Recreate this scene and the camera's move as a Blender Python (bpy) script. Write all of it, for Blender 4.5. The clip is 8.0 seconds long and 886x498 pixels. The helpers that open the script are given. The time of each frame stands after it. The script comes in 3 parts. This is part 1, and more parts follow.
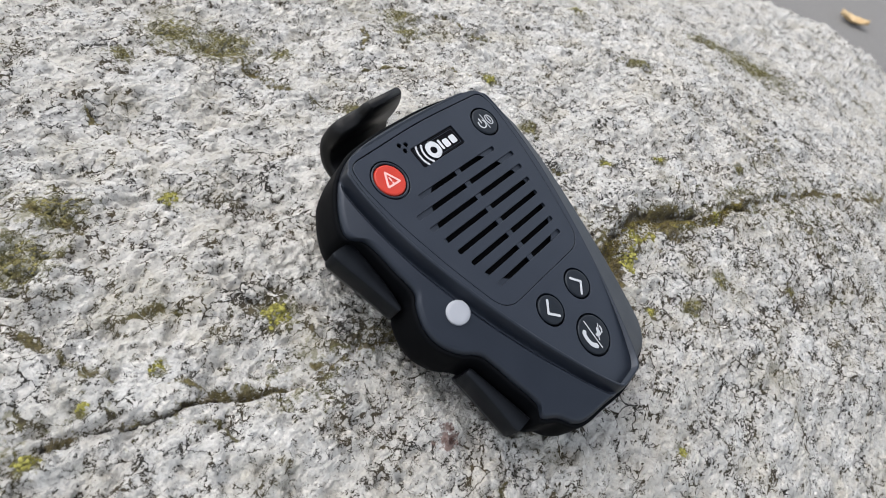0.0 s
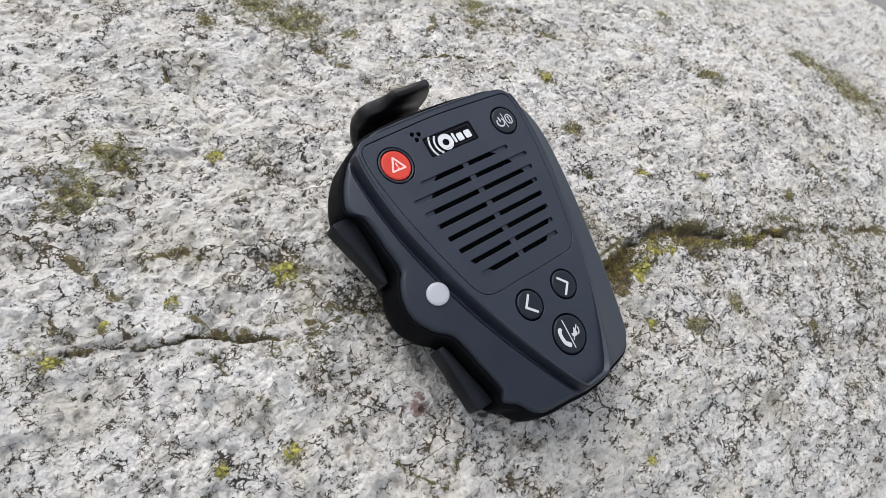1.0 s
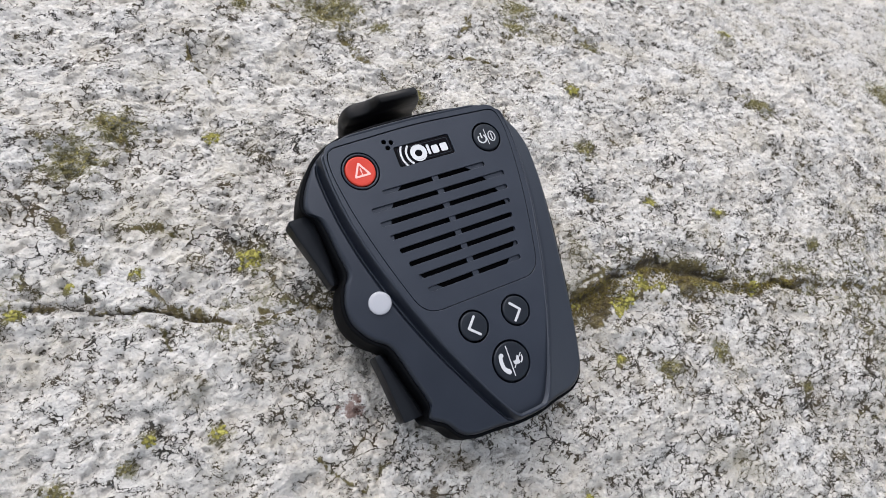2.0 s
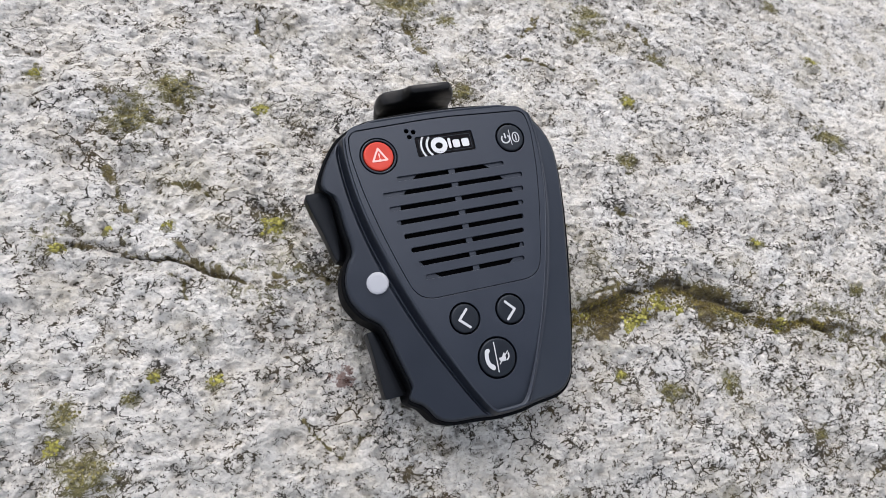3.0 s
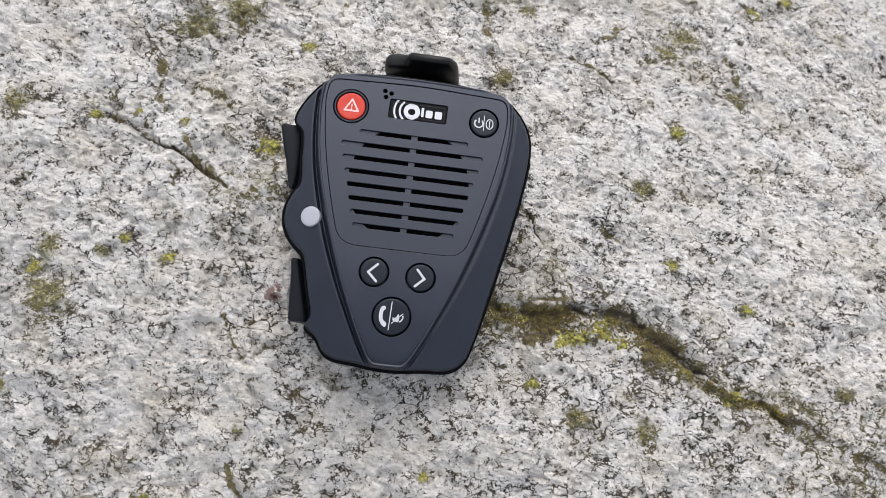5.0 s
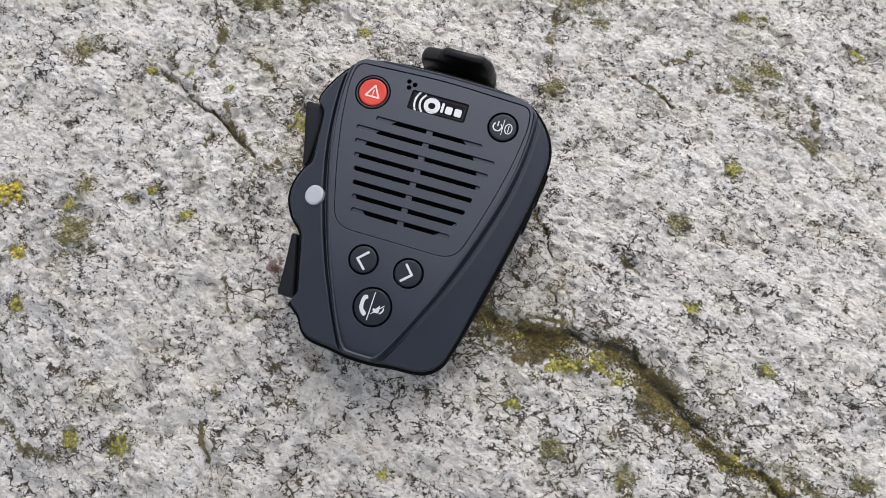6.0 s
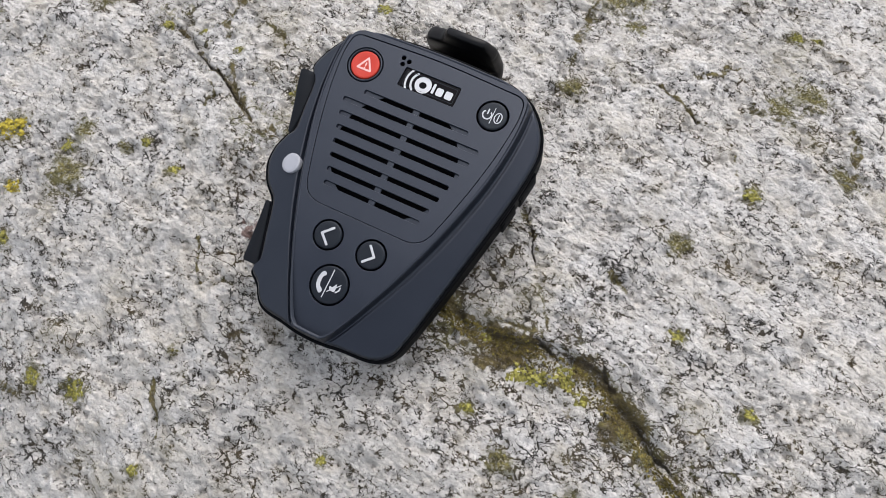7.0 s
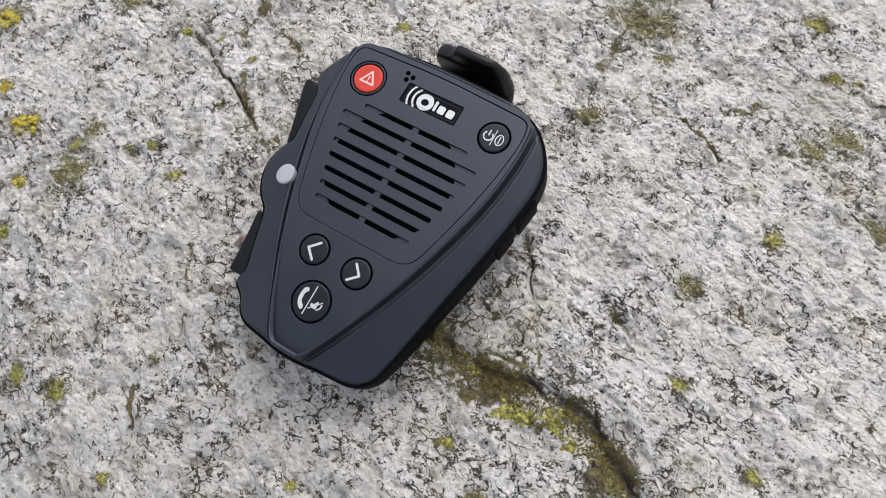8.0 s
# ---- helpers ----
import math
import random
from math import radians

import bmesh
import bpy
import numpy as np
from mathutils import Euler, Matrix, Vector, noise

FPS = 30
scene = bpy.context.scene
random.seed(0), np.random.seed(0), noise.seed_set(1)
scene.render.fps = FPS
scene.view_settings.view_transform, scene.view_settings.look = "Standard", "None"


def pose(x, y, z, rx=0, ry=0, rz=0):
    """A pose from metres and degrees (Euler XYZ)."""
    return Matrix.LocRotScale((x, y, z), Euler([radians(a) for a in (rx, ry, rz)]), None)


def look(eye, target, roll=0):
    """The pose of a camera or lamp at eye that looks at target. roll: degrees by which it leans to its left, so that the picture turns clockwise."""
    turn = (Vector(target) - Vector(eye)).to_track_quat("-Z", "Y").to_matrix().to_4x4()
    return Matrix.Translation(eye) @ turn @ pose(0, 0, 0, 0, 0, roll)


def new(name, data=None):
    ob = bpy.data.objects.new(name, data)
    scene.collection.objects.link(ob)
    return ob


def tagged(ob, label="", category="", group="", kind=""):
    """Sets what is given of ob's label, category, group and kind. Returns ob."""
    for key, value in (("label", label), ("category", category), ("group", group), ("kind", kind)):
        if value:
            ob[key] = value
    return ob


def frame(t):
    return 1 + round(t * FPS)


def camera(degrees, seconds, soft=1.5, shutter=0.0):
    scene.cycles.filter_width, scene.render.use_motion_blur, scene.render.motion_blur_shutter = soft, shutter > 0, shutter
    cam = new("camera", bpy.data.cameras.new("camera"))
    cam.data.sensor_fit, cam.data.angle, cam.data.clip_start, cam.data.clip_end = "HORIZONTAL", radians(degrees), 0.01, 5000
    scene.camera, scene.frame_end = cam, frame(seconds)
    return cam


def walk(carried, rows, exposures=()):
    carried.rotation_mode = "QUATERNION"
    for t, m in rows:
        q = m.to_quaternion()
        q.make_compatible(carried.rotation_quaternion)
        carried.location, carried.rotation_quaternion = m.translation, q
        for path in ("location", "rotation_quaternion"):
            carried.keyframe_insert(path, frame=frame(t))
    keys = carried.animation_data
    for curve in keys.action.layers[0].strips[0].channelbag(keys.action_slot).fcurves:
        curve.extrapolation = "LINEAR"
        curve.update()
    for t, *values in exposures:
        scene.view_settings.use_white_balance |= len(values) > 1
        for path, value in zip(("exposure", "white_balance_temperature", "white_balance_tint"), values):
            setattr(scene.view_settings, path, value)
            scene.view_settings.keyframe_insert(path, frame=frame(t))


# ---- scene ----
cam = camera(63.32, 8.0, soft=0.75)
PATH = [
    (0, (-0.14522, -0.03596, 0.16042), (0.19342, 0.09126, -0.18475), 24.30),
    (0.5, (-0.14243, -0.04873, 0.17171), (0.17162, 0.09634, -0.18930), 24.60),
    (1, (-0.13426, -0.06009, 0.18211), (0.14977, 0.10670, -0.19407), 25.14),
    (1.5, (-0.11733, -0.06852, 0.19186), (0.13597, 0.11156, -0.19982), 25.02),
    (1.7, (-0.11061, -0.07109, 0.19476), (0.13332, 0.11334, -0.20082), 25.43),
    (2.8, (-0.08382, -0.08515, 0.20825), (0.10072, 0.12359, -0.20692), 24.38),
    (3, (-0.08094, -0.08824, 0.21065), (0.08983, 0.12405, -0.20860), 24.01),
    (3.5, (-0.06287, -0.09698, 0.21719), (0.08219, 0.12199, -0.20827), 23.94),
    (4, (-0.04313, -0.10391, 0.22362), (0.06966, 0.11529, -0.21138), 23.21),
    (4.2, (-0.03708, -0.10724, 0.22543), (0.05910, 0.11444, -0.21230), 21.70),
    (5.3, (0.00471, -0.10940, 0.23216), (0.02356, 0.11081, -0.21634), 14.79),
    (5.5, (0.00980, -0.10868, 0.23095), (0.01232, 0.11049, -0.21845), 13.06),
    (6, (0.03156, -0.10230, 0.22881), (-0.00567, 0.10974, -0.22247), 7.95),
    (6.5, (0.04170, -0.09764, 0.22537), (-0.02392, 0.10619, -0.22646), 4.61),
    (7, (0.05956, -0.09096, 0.21774), (-0.02239, 0.10698, -0.23404), 4.32),
    (7.5, (0.06722, -0.08508, 0.21215), (-0.02981, 0.11189, -0.23706), 3.23),
    (8, (0.07175, -0.08145, 0.20825), (-0.04572, 0.11898, -0.23450), 1.24),
]
walk(cam, [(t, look(eye, target, roll)) for t, eye, target, roll in PATH], [(0, 1.59, 6620, 9), (1.5, 1.62, 6610, 11), (4.2, 1.64, 6660, 12), (5.3, 1.62, 6680, 12), (6.0, 1.55, 6690, 12), (7.0, 1.51, 6680, 12), (8.0, 1.54, 6670, 12)])
cam.data.dof.use_dof, cam.data.dof.focus_distance, cam.data.dof.aperture_fstop = True, 0.218, 25.0

# ---- world, sun, exposure ----
SUN_ELEVATION, SUN_TURN = 60.0, -6.0
world = bpy.data.worlds.new("overcast_sky")
scene.world = world
world.use_nodes = True
wn, wl = world.node_tree.nodes, world.node_tree.links
sky = wn.new("ShaderNodeTexSky")
sky.sky_type = 'NISHITA'
sky.sun_disc = False
sky.sun_elevation, sky.sun_rotation = radians(SUN_ELEVATION), radians(SUN_TURN)
sky.air_density, sky.dust_density, sky.ozone_density = 1.0, 2.0, 1.0
grey = wn.new("ShaderNodeHueSaturation")
grey.inputs["Saturation"].default_value = 0.40
wl.new(sky.outputs[0], grey.inputs["Color"])
wl.new(grey.outputs[0], wn["Background"].inputs["Color"])
wn["Background"].inputs["Strength"].default_value = 0.118
sun = new("sun", bpy.data.lights.new("sun", 'SUN'))
sun.data.energy, sun.data.angle, sun.data.color = 0.78, radians(70), (1.0, 0.98, 0.975)
sun.matrix_world = pose(0, 0, 3, 90 - SUN_ELEVATION, 0, 180 - SUN_TURN)

# ---- materials ----


def nodes_of(name):
    m = bpy.data.materials.new(name)
    m.use_nodes = True
    return m, m.node_tree.nodes, m.node_tree.links, m.node_tree.nodes["Principled BSDF"]


def ramp_node(n, stops):
    r = n.new("ShaderNodeValToRGB")
    r.color_ramp.elements[0].position, r.color_ramp.elements[1].position = stops[0][0], stops[-1][0]
    for p, _ in stops[1:-1]:
        r.color_ramp.elements.new(p)
    for e, (_, c) in zip(r.color_ramp.elements, stops):
        e.color = (*c, 1) if len(c) == 3 else c
    return r


def grey3(v):
    return (v, v, v)


def noise_node(n, l, vector, scale, detail=3, rough=0.5, distort=0.0):
    t = n.new("ShaderNodeTexNoise")
    t.inputs["Scale"].default_value, t.inputs["Detail"].default_value = scale, detail
    t.inputs["Roughness"].default_value, t.inputs["Distortion"].default_value = rough, distort
    l.new(vector, t.inputs["Vector"])
    return t


def mix_node(n, l, fac, a, b, how='MIX'):
    x = n.new("ShaderNodeMix")
    x.data_type, x.blend_type = 'RGBA', how
    for sock, v in ((x.inputs[0], fac), (x.inputs[6], a), (x.inputs[7], b)):
        if hasattr(v, "is_output"):
            l.new(v, sock)
        elif isinstance(v, tuple):
            sock.default_value = (*v, 1)
        else:
            sock.default_value = v
    return x.outputs[2]


def plastic(name, color, rough, grain=0.04, spec=0.5, scale=2600.0, wear=0.25, gloss=(1.0, 1.0, 1.0)):
    """Moulded plastic or rubber with a fine matt grain and faint smudges."""
    m, n, l, b = nodes_of(name)
    tc = n.new("ShaderNodeTexCoord")
    fine = noise_node(n, l, tc.outputs["Object"], scale, 2)
    smudge = noise_node(n, l, tc.outputs["Object"], 90, 4, 0.6)
    l.new(mix_node(n, l, smudge.outputs["Fac"], tuple(c * (1 - wear) for c in color), tuple(c * (1 + wear) for c in color)), b.inputs["Base Color"])
    rr = ramp_node(n, [(0.3, grey3(rough - 0.05)), (0.7, grey3(rough + 0.06))])
    l.new(smudge.outputs["Fac"], rr.inputs[0])
    l.new(rr.outputs[0], b.inputs["Roughness"])
    bump = n.new("ShaderNodeBump")
    bump.inputs["Strength"].default_value, bump.inputs["Distance"].default_value = grain, 0.0002
    l.new(fine.outputs["Fac"], bump.inputs["Height"])
    l.new(bump.outputs[0], b.inputs["Normal"])
    b.inputs["Specular IOR Level"].default_value = spec
    b.inputs["Specular Tint"].default_value = (*gloss, 1)
    return m


BLACK = plastic("matt_black_plastic", (0.0060, 0.0080, 0.0125), 0.36, 0.10, 0.40, gloss=(0.80, 0.87, 1.0))
PANEL = plastic("matt_charcoal_panel", (0.0075, 0.0098, 0.0150), 0.36, 0.10, 0.45, gloss=(0.80, 0.87, 1.0))
RUBBER = plastic("black_rubber", (0.0026, 0.0028, 0.0034), 0.55, 0.12, 0.03, gloss=(0.85, 0.92, 1.0))
KEYSIDE = plastic("black_side_key_rubber", (0.0045, 0.0052, 0.0066), 0.40, 0.10, 0.16, gloss=(0.85, 0.92, 1.0))
CLIP = plastic("black_clip_plastic", (0.0045, 0.0045, 0.005), 0.42, 0.05, 0.20)
KEY = plastic("dark_rubber_key", (0.003, 0.004, 0.0065), 0.45, 0.06, 0.28, gloss=(0.8, 0.9, 1.0))
GLOSS = plastic("gloss_black_plate", (0.002, 0.002, 0.003), 0.25, 0.0, 0.05)
PIT = plastic("dark_speaker_cloth", (0.002, 0.002, 0.0025), 0.8, 0.6, 0.06, 1800.0)
RED = plastic("red_button_rubber", (0.36, 0.026, 0.014), 0.42, 0.03, 0.25, 2600.0, 0.06)
WHITE = plastic("white_print", (0.40, 0.41, 0.425), 0.5, 0.03, 0.4, 2600.0, 0.05)
DOT = plastic("white_translucent_lens", (0.24, 0.25, 0.275), 0.45, 0.02, 0.5, 2600.0, 0.03)
PRINT = plastic("grey_white_print", (0.36, 0.37, 0.385), 0.5, 0.03, 0.4, 2600.0, 0.05)
PINK = plastic("pale_print_on_red", (0.58, 0.33, 0.31), 0.5, 0.03, 0.4, 2600.0, 0.05)


def math_node(n, l, how, a, b, clamp=False):
    x = n.new("ShaderNodeMath")
    x.operation, x.use_clamp = how, clamp
    for sock, v in zip(x.inputs, (a, b)):
        if hasattr(v, "is_output"):
            l.new(v, sock)
        else:
            sock.default_value = v
    return x.outputs[0]


def cut(n, l, value, lo, hi, a=0.0, b=1.0):
    r = ramp_node(n, [(lo, grey3(a)), (hi, grey3(b))])
    l.new(value, r.inputs[0])
    return r.outputs[0]


def granite():
    m, n, l, b = nodes_of("weathered_granite")
    tc = n.new("ShaderNodeTexCoord")
    obj = tc.outputs["Object"]
    lay = n.new("ShaderNodeMapping")
    lay.inputs["Rotation"].default_value = (0, 0, radians(22))
    lay.inputs["Scale"].default_value = (0.66, 1.0, 1.0)
    l.new(obj, lay.inputs["Vector"])
    along = lay.outputs["Vector"]
    # broad weathering, then feldspar and quartz grains of one to two millimetres
    broad = noise_node(n, l, obj, 24, 5, 0.65)
    patch = ramp_node(n, [(0.32, (0.52, 0.508, 0.483)), (0.48, (0.585, 0.572, 0.552)), (0.66, (0.625, 0.614, 0.597))])
    l.new(broad.outputs["Fac"], patch.inputs[0])
    col = patch.outputs[0]
    cells = n.new("ShaderNodeTexVoronoi")
    cells.inputs["Scale"].default_value = 620
    l.new(along, cells.inputs["Vector"])
    hue = n.new("ShaderNodeSeparateColor")
    l.new(cells.outputs["Color"], hue.inputs[0])
    crystals = ramp_node(n, [(0.0, (0.78, 0.775, 0.77)), (0.22, (0.93, 0.93, 0.93)), (0.7, (1.03, 1.01, 0.98)), (1.0, (1.1, 1.11, 1.13))])
    l.new(hue.outputs[0], crystals.inputs[0])
    col = mix_node(n, l, 0.35, col, crystals.outputs[0], 'MULTIPLY')
    grain = noise_node(n, l, obj, 700, 5, 0.7)
    speck = ramp_node(n, [(0.30, grey3(0.52)), (0.44, grey3(0.94)), (0.66, grey3(1.10))])
    l.new(grain.outputs["Fac"], speck.inputs[0])
    col = mix_node(n, l, 0.85, col, speck.outputs[0], 'MULTIPLY')
    tint = noise_node(n, l, obj, 60, 4, 0.65)
    warm = ramp_node(n, [(0.40, (1.0, 1.0, 0.99)), (0.66, (1.02, 0.99, 0.93))])
    l.new(tint.outputs["Fac"], warm.inputs[0])
    col = mix_node(n, l, 1.0, col, warm.outputs[0], 'MULTIPLY')
    # thin warm dirt film in patches
    dirt = noise_node(n, l, obj, 75, 5, 0.7)
    col = mix_node(n, l, cut(n, l, dirt.outputs["Fac"], 0.52, 0.72, 0.0, 0.4), col, (0.36, 0.32, 0.245))
    # where the stone is more broken
    where = noise_node(n, l, obj, 45, 5, 0.7)
    lean = cut(n, l, where.outputs["Fac"], 0.3, 0.7, 0.0, 0.13)
    stained = n.new("ShaderNodeAttribute")
    stained.attribute_name = "stain"
    mossy = n.new("ShaderNodeAttribute")
    mossy.attribute_name = "moss"
    grown = math_node(n, l, 'MAXIMUM', stained.outputs["Fac"], mossy.outputs["Fac"])
    lean = math_node(n, l, 'ADD', lean, math_node(n, l, 'MULTIPLY', grown, 0.10))
    mark_density = n.new("ShaderNodeAttribute")
    mark_density.attribute_name = "mark_density"
    lean = math_node(n, l, 'ADD', lean, math_node(n, l, 'MULTIPLY', mark_density.outputs["Fac"], 0.045))
    cross = n.new("ShaderNodeMapping")
    cross.inputs["Rotation"].default_value = (0, 0, radians(-38))
    cross.inputs["Scale"].default_value = (0.6, 1.0, 1.0)
    l.new(obj, cross.inputs["Vector"])
    across = cross.outputs["Vector"]
    # small dark mica flecks
    dark = 0.0
    for way, size, low in ((along, 620, 0.79), (across, 480, 0.80)):
        mica = noise_node(n, l, way, size, 4, 0.68, 0.5)
        fleck = cut(n, l, math_node(n, l, 'ADD', mica.outputs["Fac"], lean), low, low + 0.05)
        dark = math_node(n, l, 'MAXIMUM', dark, fleck)
    # short tapering fissures between flakes and grains, small and large, their shade painted in
    bend = noise_node(n, l, obj, 260, 4, 0.65)
    shift = n.new("ShaderNodeVectorMath")
    shift.operation = 'MULTIPLY_ADD'
    l.new(bend.outputs["Color"], shift.inputs[0])
    shift.inputs[1].default_value = (0.0052, 0.0052, 0.0052)
    l.new(along, shift.inputs[2])
    edge = noise_node(n, l, along, 170, 5, 0.62, 0.6)
    lines = [(math_node(n, l, 'ABSOLUTE', math_node(n, l, 'SUBTRACT', edge.outputs["Fac"], 0.5), 0.0), 0.030, 190, 0.575)]
    for size, wide, spots, low in ((200, 0.075, 80, 0.56), (380, 0.12, 190, 0.567), (640, 0.16, 420, 0.598)):
        flakes = n.new("ShaderNodeTexVoronoi")
        flakes.feature = 'DISTANCE_TO_EDGE'
        flakes.inputs["Scale"].default_value = size
        l.new(shift.outputs[0], flakes.inputs["Vector"])
        lines.append((flakes.outputs["Distance"], wide, spots, low))
    for ridge, wide, spots, low in lines:
        keep = noise_node(n, l, obj, spots, 3, 0.65)
        kept = cut(n, l, math_node(n, l, 'ADD', keep.outputs["Fac"], lean), low, low + 0.24)
        open_by = math_node(n, l, 'SUBTRACT', math_node(n, l, 'MULTIPLY', kept, wide), ridge)
        dark = math_node(n, l, 'MAXIMUM', dark, cut(n, l, open_by, 0.0, wide * 0.2))
    crumbs = n.new("ShaderNodeTexVoronoi")
    crumbs.feature = 'SMOOTH_F1'
    crumbs.inputs["Scale"].default_value, crumbs.inputs["Smoothness"].default_value = 520, 0.3
    l.new(shift.outputs[0], crumbs.inputs["Vector"])
    # dark tone of the mica flecks, and of dirt and painted shade in fissures
    soil_and_shade = ramp_node(n, [(0.4, (0.018, 0.015, 0.011)), (0.62, (0.066, 0.046, 0.018))])
    l.new(tint.outputs["Fac"], soil_and_shade.inputs[0])
    mark_tone = mix_node(n, l, cut(n, l, grown, 0.1, 0.6), soil_and_shade.outputs[0], (0.062, 0.048, 0.016))
    col = mix_node(n, l, math_node(n, l, 'MULTIPLY', dark, 0.96), col, mark_tone)
    # olive algae film
    film = noise_node(n, l, obj, 30, 6, 0.7)
    col = mix_node(n, l, cut(n, l, film.outputs["Fac"], 0.54, 0.76, 0.0, 0.5), col, (0.22, 0.205, 0.125))
    # moss and stains, each with its own outline
    brk = noise_node(n, l, obj, 320, 5, 0.75)
    ragged_edge = math_node(n, l, 'MULTIPLY', math_node(n, l, 'SUBTRACT', brk.outputs["Fac"], 0.5), 3.6)
    moss_tone = ramp_node(n, [(0.36, (0.022, 0.016, 0.007)), (0.46, (0.085, 0.063, 0.025)), (0.58, (0.150, 0.118, 0.048)), (0.72, (0.23, 0.20, 0.07))])
    l.new(brk.outputs["Fac"], moss_tone.inputs[0])
    for key, paint, most in (("stain", (0.17, 0.158, 0.065), 0.6), ("moss", moss_tone.outputs[0], 0.85), ("rust", (0.15, 0.07, 0.055), 0.8)):
        a = n.new("ShaderNodeAttribute")
        a.attribute_name = key
        fac = cut(n, l, math_node(n, l, 'ADD', a.outputs["Fac"], ragged_edge), 0.48, 0.78, 0.0, most)
        has = cut(n, l, a.outputs["Fac"], 0.01, 0.12)
        col = mix_node(n, l, math_node(n, l, 'MULTIPLY', fac, has), col, paint)
    # near-black in open fissures and along the crack's lip: dirt plus painted-in shade
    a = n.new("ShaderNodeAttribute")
    a.attribute_name = "soil_and_shade"
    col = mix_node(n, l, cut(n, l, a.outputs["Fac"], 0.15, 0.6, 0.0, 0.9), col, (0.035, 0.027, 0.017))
    l.new(col, b.inputs["Base Color"])
    b.inputs["Roughness"].default_value = 0.85
    b.inputs["Specular IOR Level"].default_value = 0.25
    high = math_node(n, l, 'SUBTRACT', math_node(n, l, 'MULTIPLY', grain.outputs["Fac"], 1.0), math_node(n, l, 'MULTIPLY', crumbs.outputs["Distance"], 0.7))
    high = math_node(n, l, 'SUBTRACT', high, math_node(n, l, 'MULTIPLY', dark, 0.7))
    bump = n.new("ShaderNodeBump")
    bump.inputs["Strength"].default_value, bump.inputs["Distance"].default_value = 1.0, 0.0023
    l.new(high, bump.inputs["Height"])
    l.new(bump.outputs[0], b.inputs["Normal"])
    return m


def crust(name, dark, mid, light, scale):
    m, n, l, b = nodes_of(name)
    tc = n.new("ShaderNodeTexCoord")
    geo = n.new("ShaderNodeNewGeometry")
    t = noise_node(n, l, tc.outputs["Object"], scale, 4, 0.65)
    mixed = n.new("ShaderNodeMath")
    mixed.operation = 'MULTIPLY_ADD'
    l.new(geo.outputs["Random Per Island"], mixed.inputs[0])
    mixed.inputs[1].default_value = 0.35
    l.new(t.outputs["Fac"], mixed.inputs[2])
    r = ramp_node(n, [(0.38, dark), (0.66, mid), (0.92, light)])
    l.new(mixed.outputs[0], r.inputs[0])
    l.new(r.outputs[0], b.inputs["Base Color"])
    b.inputs["Roughness"].default_value = 0.9
    b.inputs["Specular IOR Level"].default_value = 0.15
    return m


GRANITE = granite()
LICHEN = crust("yellow_green_lichen", (0.052, 0.046, 0.014), (0.16, 0.148, 0.038), (0.32, 0.305, 0.085), 900)
GOLD = crust("golden_yellow_lichen", (0.08, 0.062, 0.011), (0.24, 0.19, 0.026), (0.42, 0.36, 0.06), 900)
OLIVE = crust("olive_lichen", (0.035, 0.030, 0.015), (0.095, 0.083, 0.035), (0.20, 0.18, 0.07), 900)
MOSS = crust("brown_green_moss", (0.028, 0.021, 0.008), (0.085, 0.066, 0.020), (0.19, 0.16, 0.045), 700)
LEAF = crust("dry_yellow_leaf", (0.36, 0.24, 0.12), (0.46, 0.33, 0.18), (0.52, 0.40, 0.25), 60)
ASPHALT = crust("grey_asphalt", (0.12, 0.115, 0.11), (0.16, 0.155, 0.15), (0.21, 0.205, 0.2), 350)

# ---- the boulder and the ground ----
tables = np.random.RandomState(7).rand(24, 256, 256)


def value_noise(x, y, k):
    """Smooth noise between 0 and 1 over a lattice of unit cells."""
    xi, yi = np.floor(x).astype(int), np.floor(y).astype(int)
    u, v = x - xi, y - yi
    u, v = u * u * (3 - 2 * u), v * v * (3 - 2 * v)
    t = tables[k % 24]
    a, b = t[xi % 256, yi % 256], t[(xi + 1) % 256, yi % 256]
    c, d = t[xi % 256, (yi + 1) % 256], t[(xi + 1) % 256, (yi + 1) % 256]
    return (a * (1 - u) + b * u) * (1 - v) + (c * (1 - u) + d * u) * v


def fractal(x, y, size, octaves, k, gain=0.5):
    total, amp, norm = 0.0, 1.0, 0.0
    for o in range(octaves):
        s = 2.0 ** o / size
        ca, sa = math.cos(0.7 + o), math.sin(0.7 + o)
        total = total + amp * (value_noise((x * ca - y * sa) * s + 17 * o, (x * sa + y * ca) * s + 31 * o, k + o) - 0.5)
        norm += amp
        amp *= gain
    return total / norm * 2


SWELL = (0.0529, 0.0442, 0.0851, -0.0211, -0.0723, -0.1464, -0.0055, 0.0097, 0.0177, 0.0301)
GROUND_Z = -0.5
# the line of the mossy crack, and of the hairline crack on the other side, in metres
CRACK = [(0.018, -0.012), (0.034, -0.015), (0.041, -0.0145), (0.050, -0.014), (0.060, -0.0135), (0.070, -0.014), (0.077, -0.0145), (0.087, -0.017), (0.096, -0.024), (0.106, -0.0305), (0.117, -0.0355), (0.131, -0.0375), (0.157, -0.050), (0.200, -0.066), (0.26, -0.10)]
# how far the moss reaches below that line
MOSS_REACH = ((0.02, 0.034, 0.046, 0.056, 0.077, 0.088, 0.099, 0.119, 0.15, 0.20, 0.26), (0.003, 0.005, 0.0085, 0.0105, 0.0105, 0.0085, 0.0062, 0.0038, 0.0026, 0.0018, 0.001))
